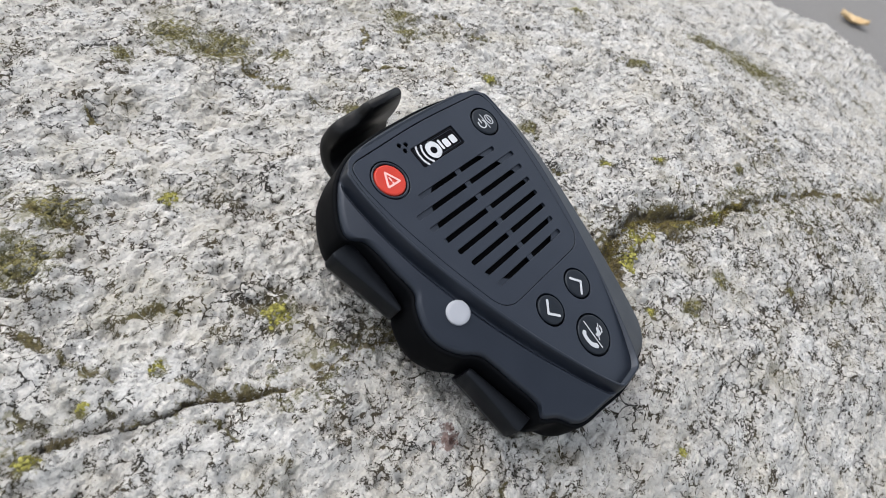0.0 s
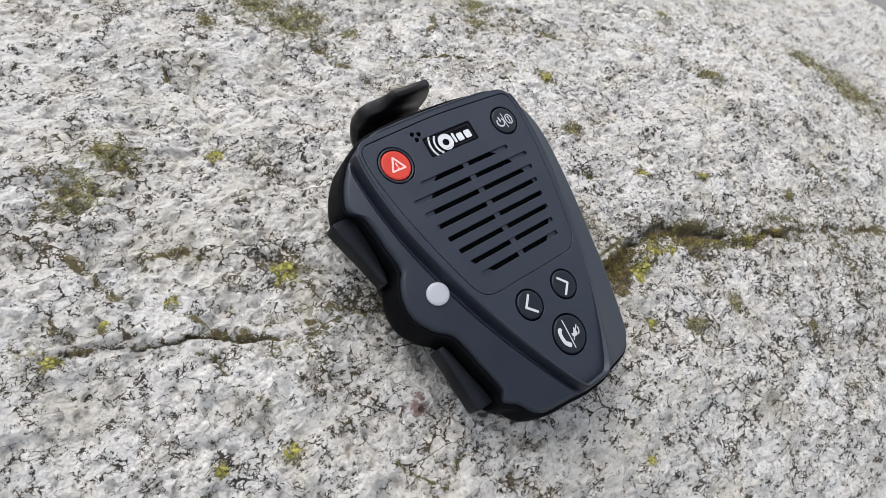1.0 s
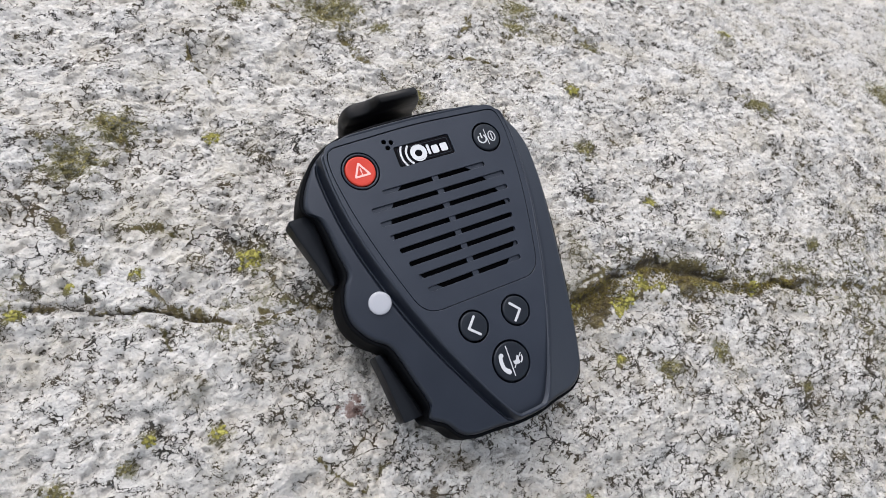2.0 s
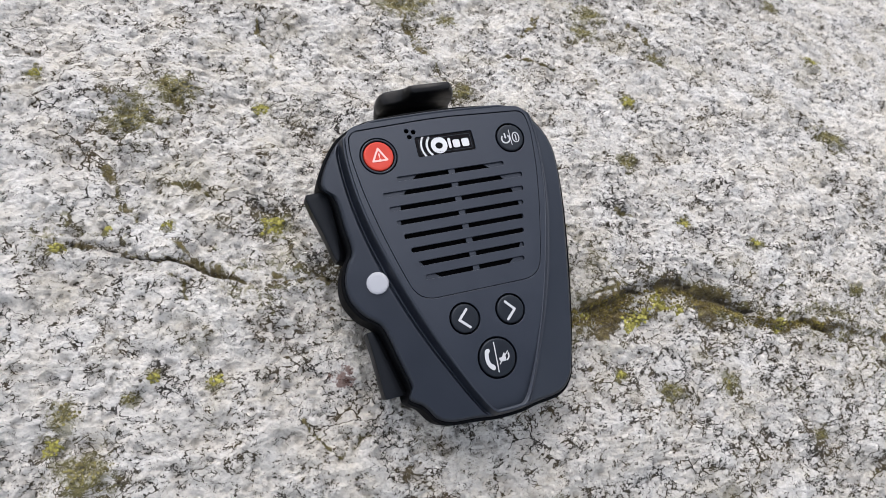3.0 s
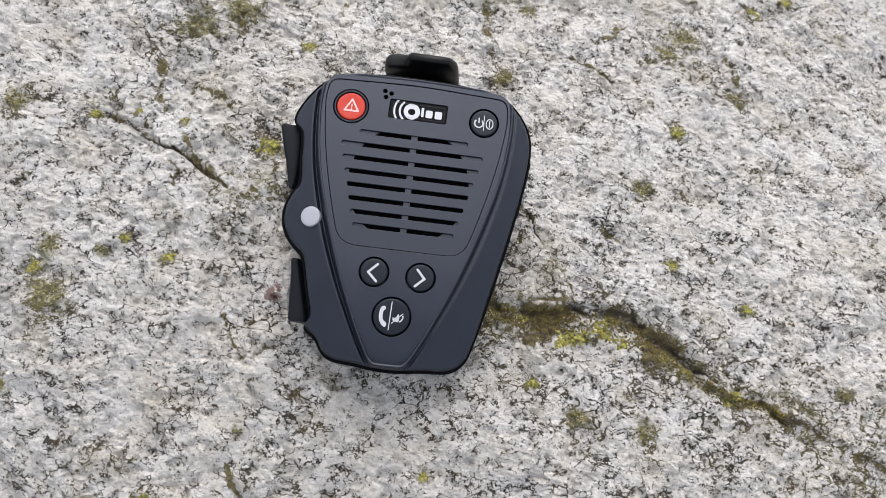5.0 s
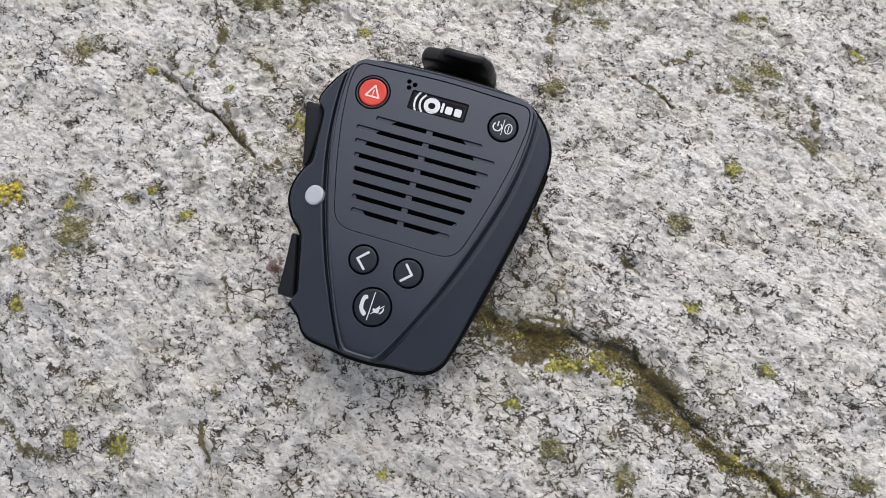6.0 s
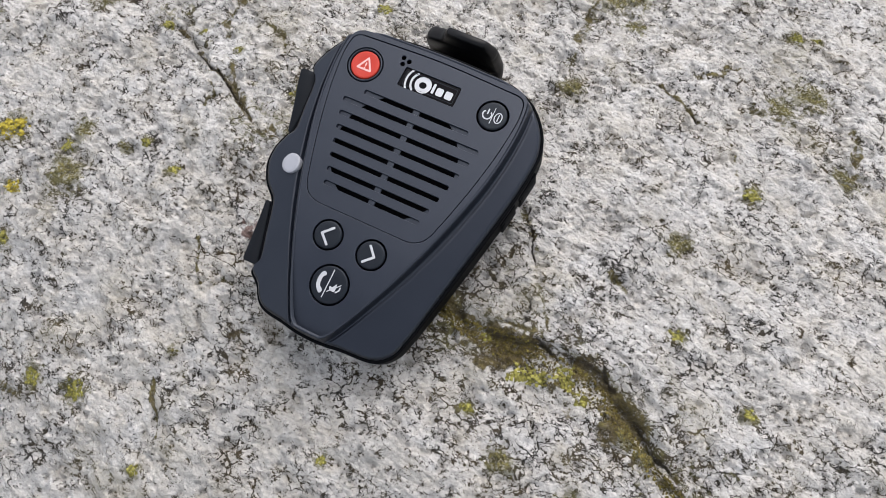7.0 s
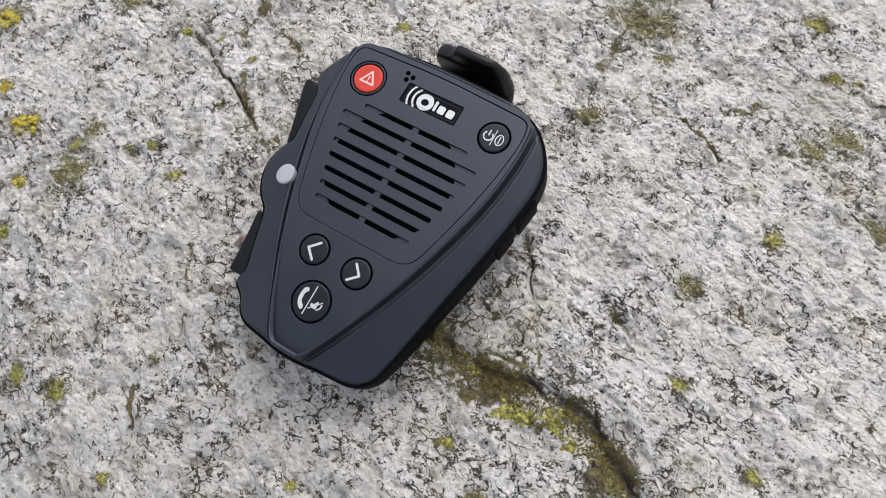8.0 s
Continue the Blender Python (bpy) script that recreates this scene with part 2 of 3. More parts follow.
HAIRLINE = [(-0.118, 0.043), (-0.104, 0.039), (-0.096, 0.034), (-0.087, 0.029), (-0.079, 0.027), (-0.071, 0.022), (-0.063, 0.017), (-0.054, 0.014), (-0.047, 0.014), (-0.030, 0.010)]


def line_distance(x, y, line):
    best = np.full(np.shape(x), 9.0)
    for (ax, ay), (bx, by) in zip(line, line[1:]):
        dx, dy = bx - ax, by - ay
        t = np.clip(((x - ax) * dx + (y - ay) * dy) / (dx * dx + dy * dy), 0, 1)
        best = np.minimum(best, np.hypot(x - ax - t * dx, y - ay - t * dy))
    return best


def crack_side(x, y):
    """Positive on the upper lip of the mossy crack."""
    return y - np.interp(x, [p[0] for p in CRACK], [p[1] for p in CRACK])


def swell(x, y):
    """The broad form of the boulder's top."""
    xc, yc = np.clip(x, -0.22, 0.25), np.clip(y, -0.14, 0.2)
    X, Y = xc * 10, yc * 10
    terms = (1 + 0 * X, X, Y, X * X, X * Y, Y * Y, X ** 3, X * X * Y, X * Y * Y, Y ** 3)
    z = sum(c * t for c, t in zip(SWELL, terms)) / 10
    over = np.maximum(x - 0.25, 0)
    z = z - 0.24 * over + 0.25 * np.minimum(over, 0.4) ** 2
    z = z - 0.10 * np.maximum(-0.22 - x, 0) - 0.14 * np.maximum(y - 0.2, 0) - 0.35 * np.maximum(-0.14 - y, 0)
    r = (np.abs((x - 0.08) / 0.54) ** 3 + np.abs((y - 0.05) / 0.46) ** 3) ** (1 / 3)
    s = np.maximum(r - 1.0 + 0.03 * fractal(x, y, 0.12, 3, 3), 0)
    return z - 0.62 * (1 - np.exp(-(s / 0.16) ** 2)) - 0.4 * s


def stone_frame(x, y):
    ca, sa = math.cos(radians(-18)), math.sin(radians(-18))
    return x * ca + y * sa, -x * sa + y * ca


def pit_depth(x, y):
    """How deep the stone is pitted, 0 to 1."""
    u, v = stone_frame(x, y)
    fine = fractal(u * 0.8, v, 0.0030, 3, 13, 0.6) + 0.22 * fractal(x, y, 0.022, 3, 18)
    return np.clip((fine - 0.22) / 0.3, 0, 1)


def terrace(f, steps, soft):
    """Breaks a smooth height into flakes with steep edges."""
    q = f * steps
    k = np.floor(q)
    return (k + np.clip((q - k - 0.5) / soft + 0.5, 0, 1)) / steps


def fissure(x, y):
    """How far a fissure stands open, 0 to 1."""
    wob = 0.0030 * fractal(x, y, 0.006, 4, 20, 0.7)
    return np.clip(2.2 * crevice_near(x + wob, y - wob, [(1.8 * h, q) for h, q in FISSURES]) - 0.9, 0, 1) * np.clip(0.6 + 2.6 * fractal(x, y, 0.006, 3, 22), 0, 1)


def relief(x, y):
    """The rough broken surface of the stone."""
    u, v = stone_frame(x, y)
    z = 0.0030 * fractal(u * 0.7, v, 0.05, 2, 1) + 0.0044 * terrace(fractal(u * 0.6, v, 0.018, 4, 5), 6, 0.30)
    z = z + 0.0026 * fractal(u * 0.75, v, 0.006, 3, 9, 0.6) - 0.0017 * pit_depth(x, y)
    wob = 0.005 * fractal(x, y, 0.012, 4, 16, 0.6)
    d = line_distance(x, y, CRACK)
    along = np.clip((x - 0.015) / 0.03, 0, 1)
    side = crack_side(x, y) + wob
    lip = np.clip(side / 0.0011, -1, 1)
    fade = np.interp(x, [0.05, 0.11, 0.16, 0.26], [1.0, 0.8, 0.45, 0.1])
    near = np.exp(-(d / 0.024) ** 2) * along * fade
    z = z + near * (0.0022 * lip + 0.0004)
    z = z - 0.0006 * along * fade * np.exp(-((side + 0.0014) / 0.0012) ** 2)
    z = z - 0.0022 * along * fade * np.exp(-((side - 0.008) / 0.0016) ** 2) * np.exp(-((x - 0.09) / 0.02) ** 2)
    z = z - 0.0016 * crevice_near(x + 0.6 * wob, y - 0.6 * wob, CREVICES) * np.clip(0.6 + 1.6 * fractal(x, y, 0.006, 2, 19), 0, 1)
    z = z - 0.0021 * fissure(x, y)
    e = line_distance(x, y, HAIRLINE) + 0.6 * wob
    return z - 0.0016 * np.exp(-(e / 0.0008) ** 2) + 0.0006 * np.exp(-(e / 0.012) ** 2)


def surface(x, y):
    return swell(x, y) + relief(x, y)


# broken crevices with olive dirt in them: half-width and line, in millimetres
CREVICES = [(2.0, [(39, 27), (48, 15), (52, 6), (63, -9)]), (2.2, [(74, 18), (82, 15), (89, 11)]), (1.2, [(95, 90), (98, 82), (101, 76)]), (2.6, [(136, 123), (141, 112), (141, 100)]), (2.6, [(-97, 66), (-96, 55), (-91, 45)]), (2.0, [(-77, 56), (-71, 53), (-67, 47)]), (2.6, [(-82, 35), (-73, 24), (-63, 16)]), (1.8, [(-57, 18), (-51, 15), (-44, 13)]), (1.5, [(-85, 25), (-81, 21), (-81, 15)]), (1.4, [(-37, 137), (-34, 121), (-35, 108)]), (2.4, [(167, -38), (164, -48), (164, -57)]), (2.8, [(78, -9), (87, -16.5), (96, -21), (104, -28), (114, -33)]), (1.3, [(40, -16), (49, -13), (60, -12), (71, -16), (76, -20)]), (3.0, [(222, -38), (229, -41)]), (4.5, [(28, 159), (26, 135), (27, 114), (29, 91)]), (3.2, [(-79, 107), (-74, 96), (-71, 85)]),
            (1.5, [(-48, -72), (-43, -80), (-37, -90)]), (4.5, [(-119, -93), (-109, -99), (-95, -98)]), (1.3, [(-54, -30), (-51, -37), (-47, -41), (-35, -37)]), (1.2, [(61, 105), (82, 93)]), (2.6, [(135, 122), (142, 101)]), (1.5, [(76, 115), (89, 128)]), (4.0, [(98, 112), (110, 114)])]


# thin open fissures
FISSURES = [(0.6, [(76, -8), (87, -16.5), (96, -21), (104, -28), (114, -33), (127, -36), (140, -46)]), (0.5, [(40, -16), (49, -13), (60, -12), (71, -16), (76, -22)]), (0.5, [(-112, 41), (-104, 39), (-96, 34), (-87, 29), (-79, 27), (-71, 22)]), (0.4, [(40, 29), (47, 14), (55, 4), (54, -9)]), (0.4, [(-37, 139), (-34, 121), (-36, 106)]), (0.35, [(60, 106), (72, 98), (83, 92)])]


def crevice_near(x, y, lines):
    """1 in the middle of a crevice, 0 at its edge and beyond."""
    best = 0 * x
    for half, line in lines:
        line, half = np.array(line) / 1000, half / 1000
        lo, hi = line.min(0) - half, line.max(0) + half
        box = (x > lo[0]) & (x < hi[0]) & (y > lo[1]) & (y < hi[1])
        best[box] = np.maximum(best[box], np.clip(1 - line_distance(x[box], y[box], line) / half, 0, 1))
    return best


# patches of lichen: x, y and radius in millimetres
YELLOW = [(-114.6, 40.9, 2.6), (-50.5, 34.6, 4.2), (-100.5, 43.3, 1.6), (-82.6, 40.7, 1.9), (-45, 85, 2.7), (-116.7, 110.4, 2.4), (107.5, 71.6, 3.2), (127, -5, 2.4), (99.7, 8, 2.6), (-93.9, -5.7, 1.7), (-77, -11.4, 2.4), (-122, -17.5, 3), (50.3, -40, 2.2), (-91, -91, 3.4), (-72, -88.8, 3.9), (-39, -101.4, 2.2), (17.4, -72.4, 1.9), (106, 162, 2.8), (114.4, 167.8, 2.4), (91, 193.8, 5), (-126, -56, 2.8), (158.7, 163.8, 4), (179.8, 177.4, 3.3), (235.8, 92.7, 4.2)]
GOLDEN = [(-145.5, -20.5, 5.0), (-143.5, -17.5, 2.6), (-133.6, -38.8, 2.9), (-186, 13.4, 5.5), (-163.3, -12.6, 3.4)]
YELLOW_CRACK = [(62.5, -23.5, 4.2), (67, -22.4, 2.6), (59, -25.6, 2.2), (73, -19.3, 3.6), (75.5, -21.5, 2.0), (80.6, -23.4, 2.8), (121, -36.5, 2.6), (45.5, -17, 1.8), (118.5, -38.6, 1.8)]
DULL = [(-88, 87, 7), (-73, 97, 7), (117, 130.6, 6.5), (89.3, 40, 3.6), (202.6, 39.5, 6), (160.3, -32, 2.6), (255.6, 146.8, 4.2), (-118.4, -10.8, 3.6), (65.6, -50.2, 3.4), (33.5, 83.7, 3.6), (45, 131.5, 4), (-115.3, -27, 6), (117.7, -77.1, 2.4), (88.9, -52.7, 3.2), (-100.8, -9.7, 2), (138, 97.5, 4.4), (-44.8, -63.8, 1.6), (29.7, 149.6, 12), (20, 165, 9), (109.2, 119.4, 5), (354, 4, 22), (-7.5, 159.2, 3.6), (-143.6, 41.7, 5), (345, 34, 14), (96, -27, 3.4), (104, -30.5, 3)]


def spread(lo, hi, dense_lo, dense_hi, fine, grow):
    mid = list(np.arange(dense_lo, dense_hi, fine))
    a, step = [dense_lo], fine
    while a[-1] > lo:
        step *= grow
        a.append(a[-1] - step)
    b, step = [mid[-1]], fine
    while b[-1] < hi:
        step *= grow
        b.append(b[-1] + step)
    return np.array(a[:0:-1] + mid + b[1:])


def mesh_of(name, verts, faces, smooth=False):
    me = bpy.data.meshes.new(name)
    verts, faces = np.asarray(verts, np.float32), np.asarray(faces, np.int32)
    me.vertices.add(len(verts))
    me.vertices.foreach_set("co", verts.ravel())
    k = faces.shape[1]
    me.loops.add(faces.size)
    me.loops.foreach_set("vertex_index", faces.ravel())
    me.polygons.add(len(faces))
    me.polygons.foreach_set("loop_start", np.arange(0, faces.size, k, dtype=np.int32))
    me.update(calc_edges=True)
    me.validate()
    me.polygons.foreach_set("use_smooth", [smooth] * len(me.polygons))
    return me


def grid_faces(nu, nv, wrap=False):
    i, j = np.meshgrid(np.arange(nu - 1), np.arange(nv if wrap else nv - 1), indexing="ij")
    i, j = i.ravel(), j.ravel()
    k = (j + 1) % nv
    return np.stack([i * nv + j, (i + 1) * nv + j, (i + 1) * nv + k, i * nv + k], 1)


def build_boulder():
    xs = spread(-0.62, 0.82, -0.20, 0.27, 0.0005, 1.04)
    ys = spread(-0.58, 0.70, -0.15, 0.20, 0.0005, 1.04)
    X, Y = np.meshgrid(xs, ys, indexing="ij")
    Z = np.maximum(surface(X, Y), GROUND_Z - 0.05)
    me = mesh_of("boulder", np.stack([X, Y, Z], -1).reshape(-1, 3), grid_faces(len(xs), len(ys)), True)
    x, y = X.ravel(), Y.ravel()
    d = line_distance(x, y, CRACK)
    rag = fractal(x, y, 0.009, 4, 4, 0.65)
    reach = np.interp(x, *MOSS_REACH)
    below = -crack_side(x, y) - 0.004 * fractal(x, y, 0.012, 4, 16, 0.6)
    moss = np.clip(1.15 - np.maximum(below / reach, -below / 0.0016) + 1.6 * rag + 1.1 * fractal(x, y, 0.014, 3, 11), 0, 1) * np.clip((x - 0.012) / 0.01, 0, 1)
    hair = line_distance(x, y, HAIRLINE)
    moss = np.maximum(moss, 0.85 * np.clip(1.1 - hair / 0.0017 + 1.2 * rag, 0, 1))
    stain = 0 * x
    for px, py, r in DULL + YELLOW + GOLDEN:
        q = np.hypot(x - px / 1000, y - py / 1000) / (r / 1000 * 1.7)
        stain = np.maximum(stain, 0.95 * np.clip(1.3 - q, 0, 1))
    stain = np.maximum(stain, 0.5 * np.clip(0.9 - hair / 0.012 + 1.2 * fractal(x, y, 0.02, 4, 8), 0, 1))
    stain = np.maximum(stain, 0.6 * np.clip(0.9 - d / 0.014 + 1.2 * fractal(x, y, 0.02, 4, 9), 0, 1) * (x > 0.01))
    broad = np.clip(1.15 - np.hypot((x - 0.165) / 1.3, y + 0.062) / 0.07, 0, 1)
    stain = np.maximum(stain, 0.42 * broad * np.clip(0.75 + 0.9 * fractal(x, y, 0.03, 4, 10), 0, 1))
    worn = crevice_near(x + 0.003 * rag, y - 0.003 * rag, CREVICES)
    stain = np.maximum(stain, 0.8 * np.clip(1.3 * worn + 1.2 * rag - 0.25, 0, 1) * (worn > 0))
    moss = np.maximum(moss, 0.75 * np.clip(1.4 * worn + 1.3 * rag - 0.55, 0, 1) * (worn > 0))
    rust = np.clip(1.2 - np.hypot((x + 0.0405) / 1.2, y + 0.0195) / 0.0042, 0, 1)
    # two soft-edged areas where the dark marks come denser
    mark_density = np.clip(1.2 - np.hypot((x - 0.12) / 1.25, (y + 0.045)) / 0.10, 0, 1) + 0.5 * np.clip(1.2 - np.hypot(x + 0.11, y + 0.05) / 0.05, 0, 1)
    mark_density = np.clip(mark_density * (0.8 + 0.8 * fractal(x, y, 0.03, 4, 12)), 0, 1)
    # dark line painted where shade falls beneath the crack's lip, broken by noise
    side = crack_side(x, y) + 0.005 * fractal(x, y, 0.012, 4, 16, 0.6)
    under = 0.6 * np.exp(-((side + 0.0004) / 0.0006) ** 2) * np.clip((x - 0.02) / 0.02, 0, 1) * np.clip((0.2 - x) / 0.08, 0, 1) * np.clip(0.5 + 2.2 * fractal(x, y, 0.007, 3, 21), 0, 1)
    for key, values in (("moss", moss), ("stain", stain), ("rust", rust), ("mark_density", mark_density), ("soil_and_shade", np.maximum(fissure(x, y), under))):
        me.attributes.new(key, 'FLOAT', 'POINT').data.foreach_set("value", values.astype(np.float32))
    me.materials.append(GRANITE)
    return tagged(new("boulder", me), "pale grey weathered granite boulder with mossy cracks and lichen", "boulder", kind="structure")


def build_ground():
    xs = spread(-60, 60, -3, 3, 0.25, 1.2)
    X, Y = np.meshgrid(xs, xs, indexing="ij")
    Z = GROUND_Z + 0.006 * fractal(X, Y, 0.9, 3, 2)
    me = mesh_of("ground", np.stack([X, Y, Z], -1).reshape(-1, 3), grid_faces(len(xs), len(xs)), True)
    me.materials.append(ASPHALT)
    return tagged(new("ground", me), "flat grey asphalt ground below the boulder", "ground", kind="structure")


def lumps(rng, spots):
    """A crust of small uneven grains, each a low lump of a few faces."""
    verts, faces = [], []
    ring = 6
    place = np.array(spots)
    for (x, y, size, high), z in zip(spots, surface(place[:, 0], place[:, 1]).tolist()):
        base, turn = len(verts), rng.uniform(0, 6.28)
        for k, (f, up) in enumerate(((1.0, -0.3), (0.72, 0.55))):
            for j in range(ring):
                a = turn + 6.283 * j / ring + 0.3 * k
                q = size * f * rng.uniform(0.7, 1.25)
                verts.append((x + q * math.cos(a), y + q * math.sin(a), z + high * up * rng.uniform(0.7, 1.2)))
        verts.append((x, y, z + high * rng.uniform(0.7, 1.1)))
        for j in range(ring):
            k = (j + 1) % ring
            faces += [(base + j, base + k, base + ring + k), (base + j, base + ring + k, base + ring + j), (base + ring + j, base + ring + k, base + 2 * ring)]
    return verts, faces


def build_lichen(name, patches, material, label, grain, cover):
    rng = random.Random(len(patches))
    for px, py, r in patches:
        r *= 1.25
        spots = []
        for i in range(int(cover * (r / grain) ** 2) + 3):
            a, q = rng.uniform(0, 6.283), r * math.sqrt(rng.random())
            edge = 0.62 + 0.38 * math.sin(3 * a + px) * math.sin(2 * a + py)
            q *= edge + 0.15 * rng.random()
            s = grain * rng.uniform(0.4, 1.0) / 1000
            spots.append(((px + q * math.cos(a)) / 1000, (py + q * 0.8 * math.sin(a)) / 1000, s, s * rng.uniform(0.25, 0.6)))
        v, f = lumps(rng, spots)
        me = mesh_of(name, v, f)
        me.materials.append(material)
        tagged(new(name, me), label, "lichen", "lichen patches on the boulder", "stuff")


def build_moss():
    rng = random.Random(5)
    spots = []
    for i in range(1900):
        x = 0.028 + 0.11 * rng.random() ** 1.2
        c = np.interp(x, [p[0] for p in CRACK], [p[1] for p in CRACK])
        s = rng.uniform(0.00016, 0.0005)
        spots.append((x, c - 0.0006 - 0.8 * np.interp(x, *MOSS_REACH) * rng.random() ** 1.6, s, s * rng.uniform(0.4, 1.0)))
    v, f = lumps(rng, spots)
    me = mesh_of("moss", v, f)
    me.materials.append(MOSS)
    tagged(new("moss", me), "brown-green moss filling the crack in the boulder", "moss", kind="stuff")


def build_leaf():
    """A curled dry leaf lying on the asphalt."""
    n, k = 24, 9
    verts = []
    for i in range(n):
        t = i / (n - 1)
        half = 0.026 * math.sin(math.pi * t ** 0.8) ** 0.8 + 0.0008
        half *= 1 + 0.12 * math.sin(19 * t)
        for j in range(k):
            s = 2 * j / (k - 1) - 1
            verts.append((0.085 * (t - 0.5), s * half, 0.004 + 0.012 * s * s + 0.010 * (2 * t - 1) ** 2 - 0.0015 * (1 - abs(s))))
    me = mesh_of("leaf", verts, grid_faces(n, k), True)
    me.materials.append(LEAF)
    ob = new("fallen_leaf", me)
    solid = ob.modifiers.new("thickness", 'SOLIDIFY')
    solid.thickness = 0.0006
    ob.matrix_world = pose(2.26, 0.0, GROUND_Z + 0.004, 0, 0, -70)
    tagged(ob, "dry curled yellow-brown leaf lying on the asphalt", "leaf")


build_boulder()
build_ground()

# ---- the speaker microphone: its own axes are x across the face, y to its top, z out of the face, in millimetres ----
MIC = Matrix(((0.99961, -0.00790, -0.02686, 0.0), (0.0, 0.95927, -0.28250, 0.0), (0.02799, 0.28239, 0.95890, 0.0332), (0, 0, 0, 1)))


def part(name, me, material, parent, label="", smooth=None, bend=True):
    """Links a mesh in millimetres as one part under the microphone or one of its parts."""
    co = np.empty(len(me.vertices) * 3, np.float32)
    me.vertices.foreach_get("co", co)
    co = co.reshape(-1, 3)
    if bend:
        co[:, 2] -= 0.0022 * np.minimum(co[:, 1] + 15, 0) ** 2
    me.vertices.foreach_set("co", (co / 1000).ravel())
    me.update()
    if smooth is not None:
        me.polygons.foreach_set("use_smooth", [smooth] * len(me.polygons))
    me.materials.append(material)
    ob = new(name, me)
    ob.parent = parent
    if label:
        tagged(ob, label)
    return ob


def closed_spline(points, per=10):
    """A smooth closed line through the points."""
    out, n = [], len(points)
    for i in range(n):
        p0, p1, p2, p3 = (np.array(points[(i + k) % n], float) for k in (-1, 0, 1, 2))
        for s in range(per):
            t = s / per
            out.append(tuple(0.5 * (2 * p1 + (p2 - p0) * t + (2 * p0 - 5 * p1 + 4 * p2 - p3) * t * t + (3 * p1 - p0 - 3 * p2 + p3) * t ** 3)))
    return out


def rounded(points, radius, steps=6):
    """A closed line with rounded corners; radius is one number or one for each corner."""
    out, n = [], len(points)
    for i in range(n):
        r = radius[i] if isinstance(radius, (list, tuple)) else radius
        p, a, b = Vector(points[i]), Vector(points[i - 1]), Vector(points[(i + 1) % n])
        da, db = (a - p), (b - p)
        r = min(r, 0.48 * da.length, 0.48 * db.length)
        s, e = p + da.normalized() * r, p + db.normalized() * r
        for k in range(steps + 1):
            t = k / steps
            q = s * (1 - t) ** 2 + p * 2 * t * (1 - t) + e * t * t
            out.append((q.x, q.y))
    return out


def disc(x, y, r, n=48, ry=None):
    return [(x + r * math.cos(6.283185 * k / n), y + (ry or r) * math.sin(6.283185 * k / n)) for k in range(n)]


def slot(x0, x1, y, half):
    return rounded([(x0, y - half), (x1, y - half), (x1, y + half), (x0, y + half)], half * 0.8, 3)


def bar(a, b, w):
    """A straight stroke with rounded ends."""
    a, b = Vector(a), Vector(b)
    d = (b - a).normalized() * w / 2
    s = Vector((-d.y, d.x))
    return rounded([tuple(a - d + s), tuple(a - d - s), tuple(b + d - s), tuple(b + d + s)], w * 0.45, 3)


def arc_band(x, y, r, w, a0, a1, n=14):
    out = [(x + (r + w / 2) * math.cos(radians(a0 + (a1 - a0) * k / n)), y + (r + w / 2) * math.sin(radians(a0 + (a1 - a0) * k / n))) for k in range(n + 1)]
    return out + [(x + (r - w / 2) * math.cos(radians(a1 + (a0 - a1) * k / n)), y + (r - w / 2) * math.sin(radians(a1 + (a0 - a1) * k / n))) for k in range(n + 1)]


def plate(loops, z0, z1, bevel=0.0, cuts=()):
    """A flat piece between two heights, bounded by closed lines, inner lines being holes."""
    cu = bpy.data.curves.new("outline", 'CURVE')
    cu.dimensions, cu.fill_mode = '2D', 'BOTH'
    cu.extrude, cu.bevel_depth, cu.bevel_resolution, cu.offset = (z1 - z0) / 2 - bevel, bevel, 1, -bevel
    for loop in loops:
        sp = cu.splines.new('POLY')
        sp.points.add(len(loop) - 1)
        for p, (x, y) in zip(sp.points, loop):
            p.co = (x, y, 0, 1)
        sp.use_cyclic_u = True
    ob = bpy.data.objects.new("outline", cu)
    scene.collection.objects.link(ob)
    me = bpy.data.meshes.new_from_object(ob.evaluated_get(bpy.context.evaluated_depsgraph_get()))
    bpy.data.objects.remove(ob)
    me.transform(Matrix.Translation((0, 0, (z0 + z1) / 2)))
    bm = bmesh.new()
    bm.from_mesh(me)
    bmesh.ops.remove_doubles(bm, verts=bm.verts, dist=0.002)
    for y in cuts:
        bmesh.ops.bisect_plane(bm, geom=list(bm.verts) + list(bm.edges) + list(bm.faces), plane_co=(0, y, 0), plane_no=(0, 1, 0))
    bmesh.ops.recalc_face_normals(bm, faces=bm.faces)
    bm.to_mesh(me)
    bm.free()
    return me


def lathe(x, y, profile, n=56):
    verts = [(x + r * math.cos(6.283185 * k / n), y + r * math.sin(6.283185 * k / n), z) for r, z in profile for k in range(n)]
    faces = grid_faces(len(profile), n, True)
    return mesh_of("turned", verts, faces[:, ::-1], True)


def ray_to(loop, centre, angle):
    """How far the closed line lies from the centre at an angle."""
    best = 0.0
    ux, uy = math.cos(angle), math.sin(angle)
    for (ax, ay), (bx, by) in zip(loop, loop[1:] + loop[:1]):
        ax, ay, bx, by = ax - centre[0], ay - centre[1], bx - centre[0], by - centre[1]
        ca, cb = ux * ay - uy * ax, ux * by - uy * bx
        if (ca <= 0 < cb) or (cb <= 0 < ca):
            t = ca / (ca - cb)
            best = max(best, ux * (ax + t * (bx - ax)) + uy * (ay + t * (by - ay)))
    return best


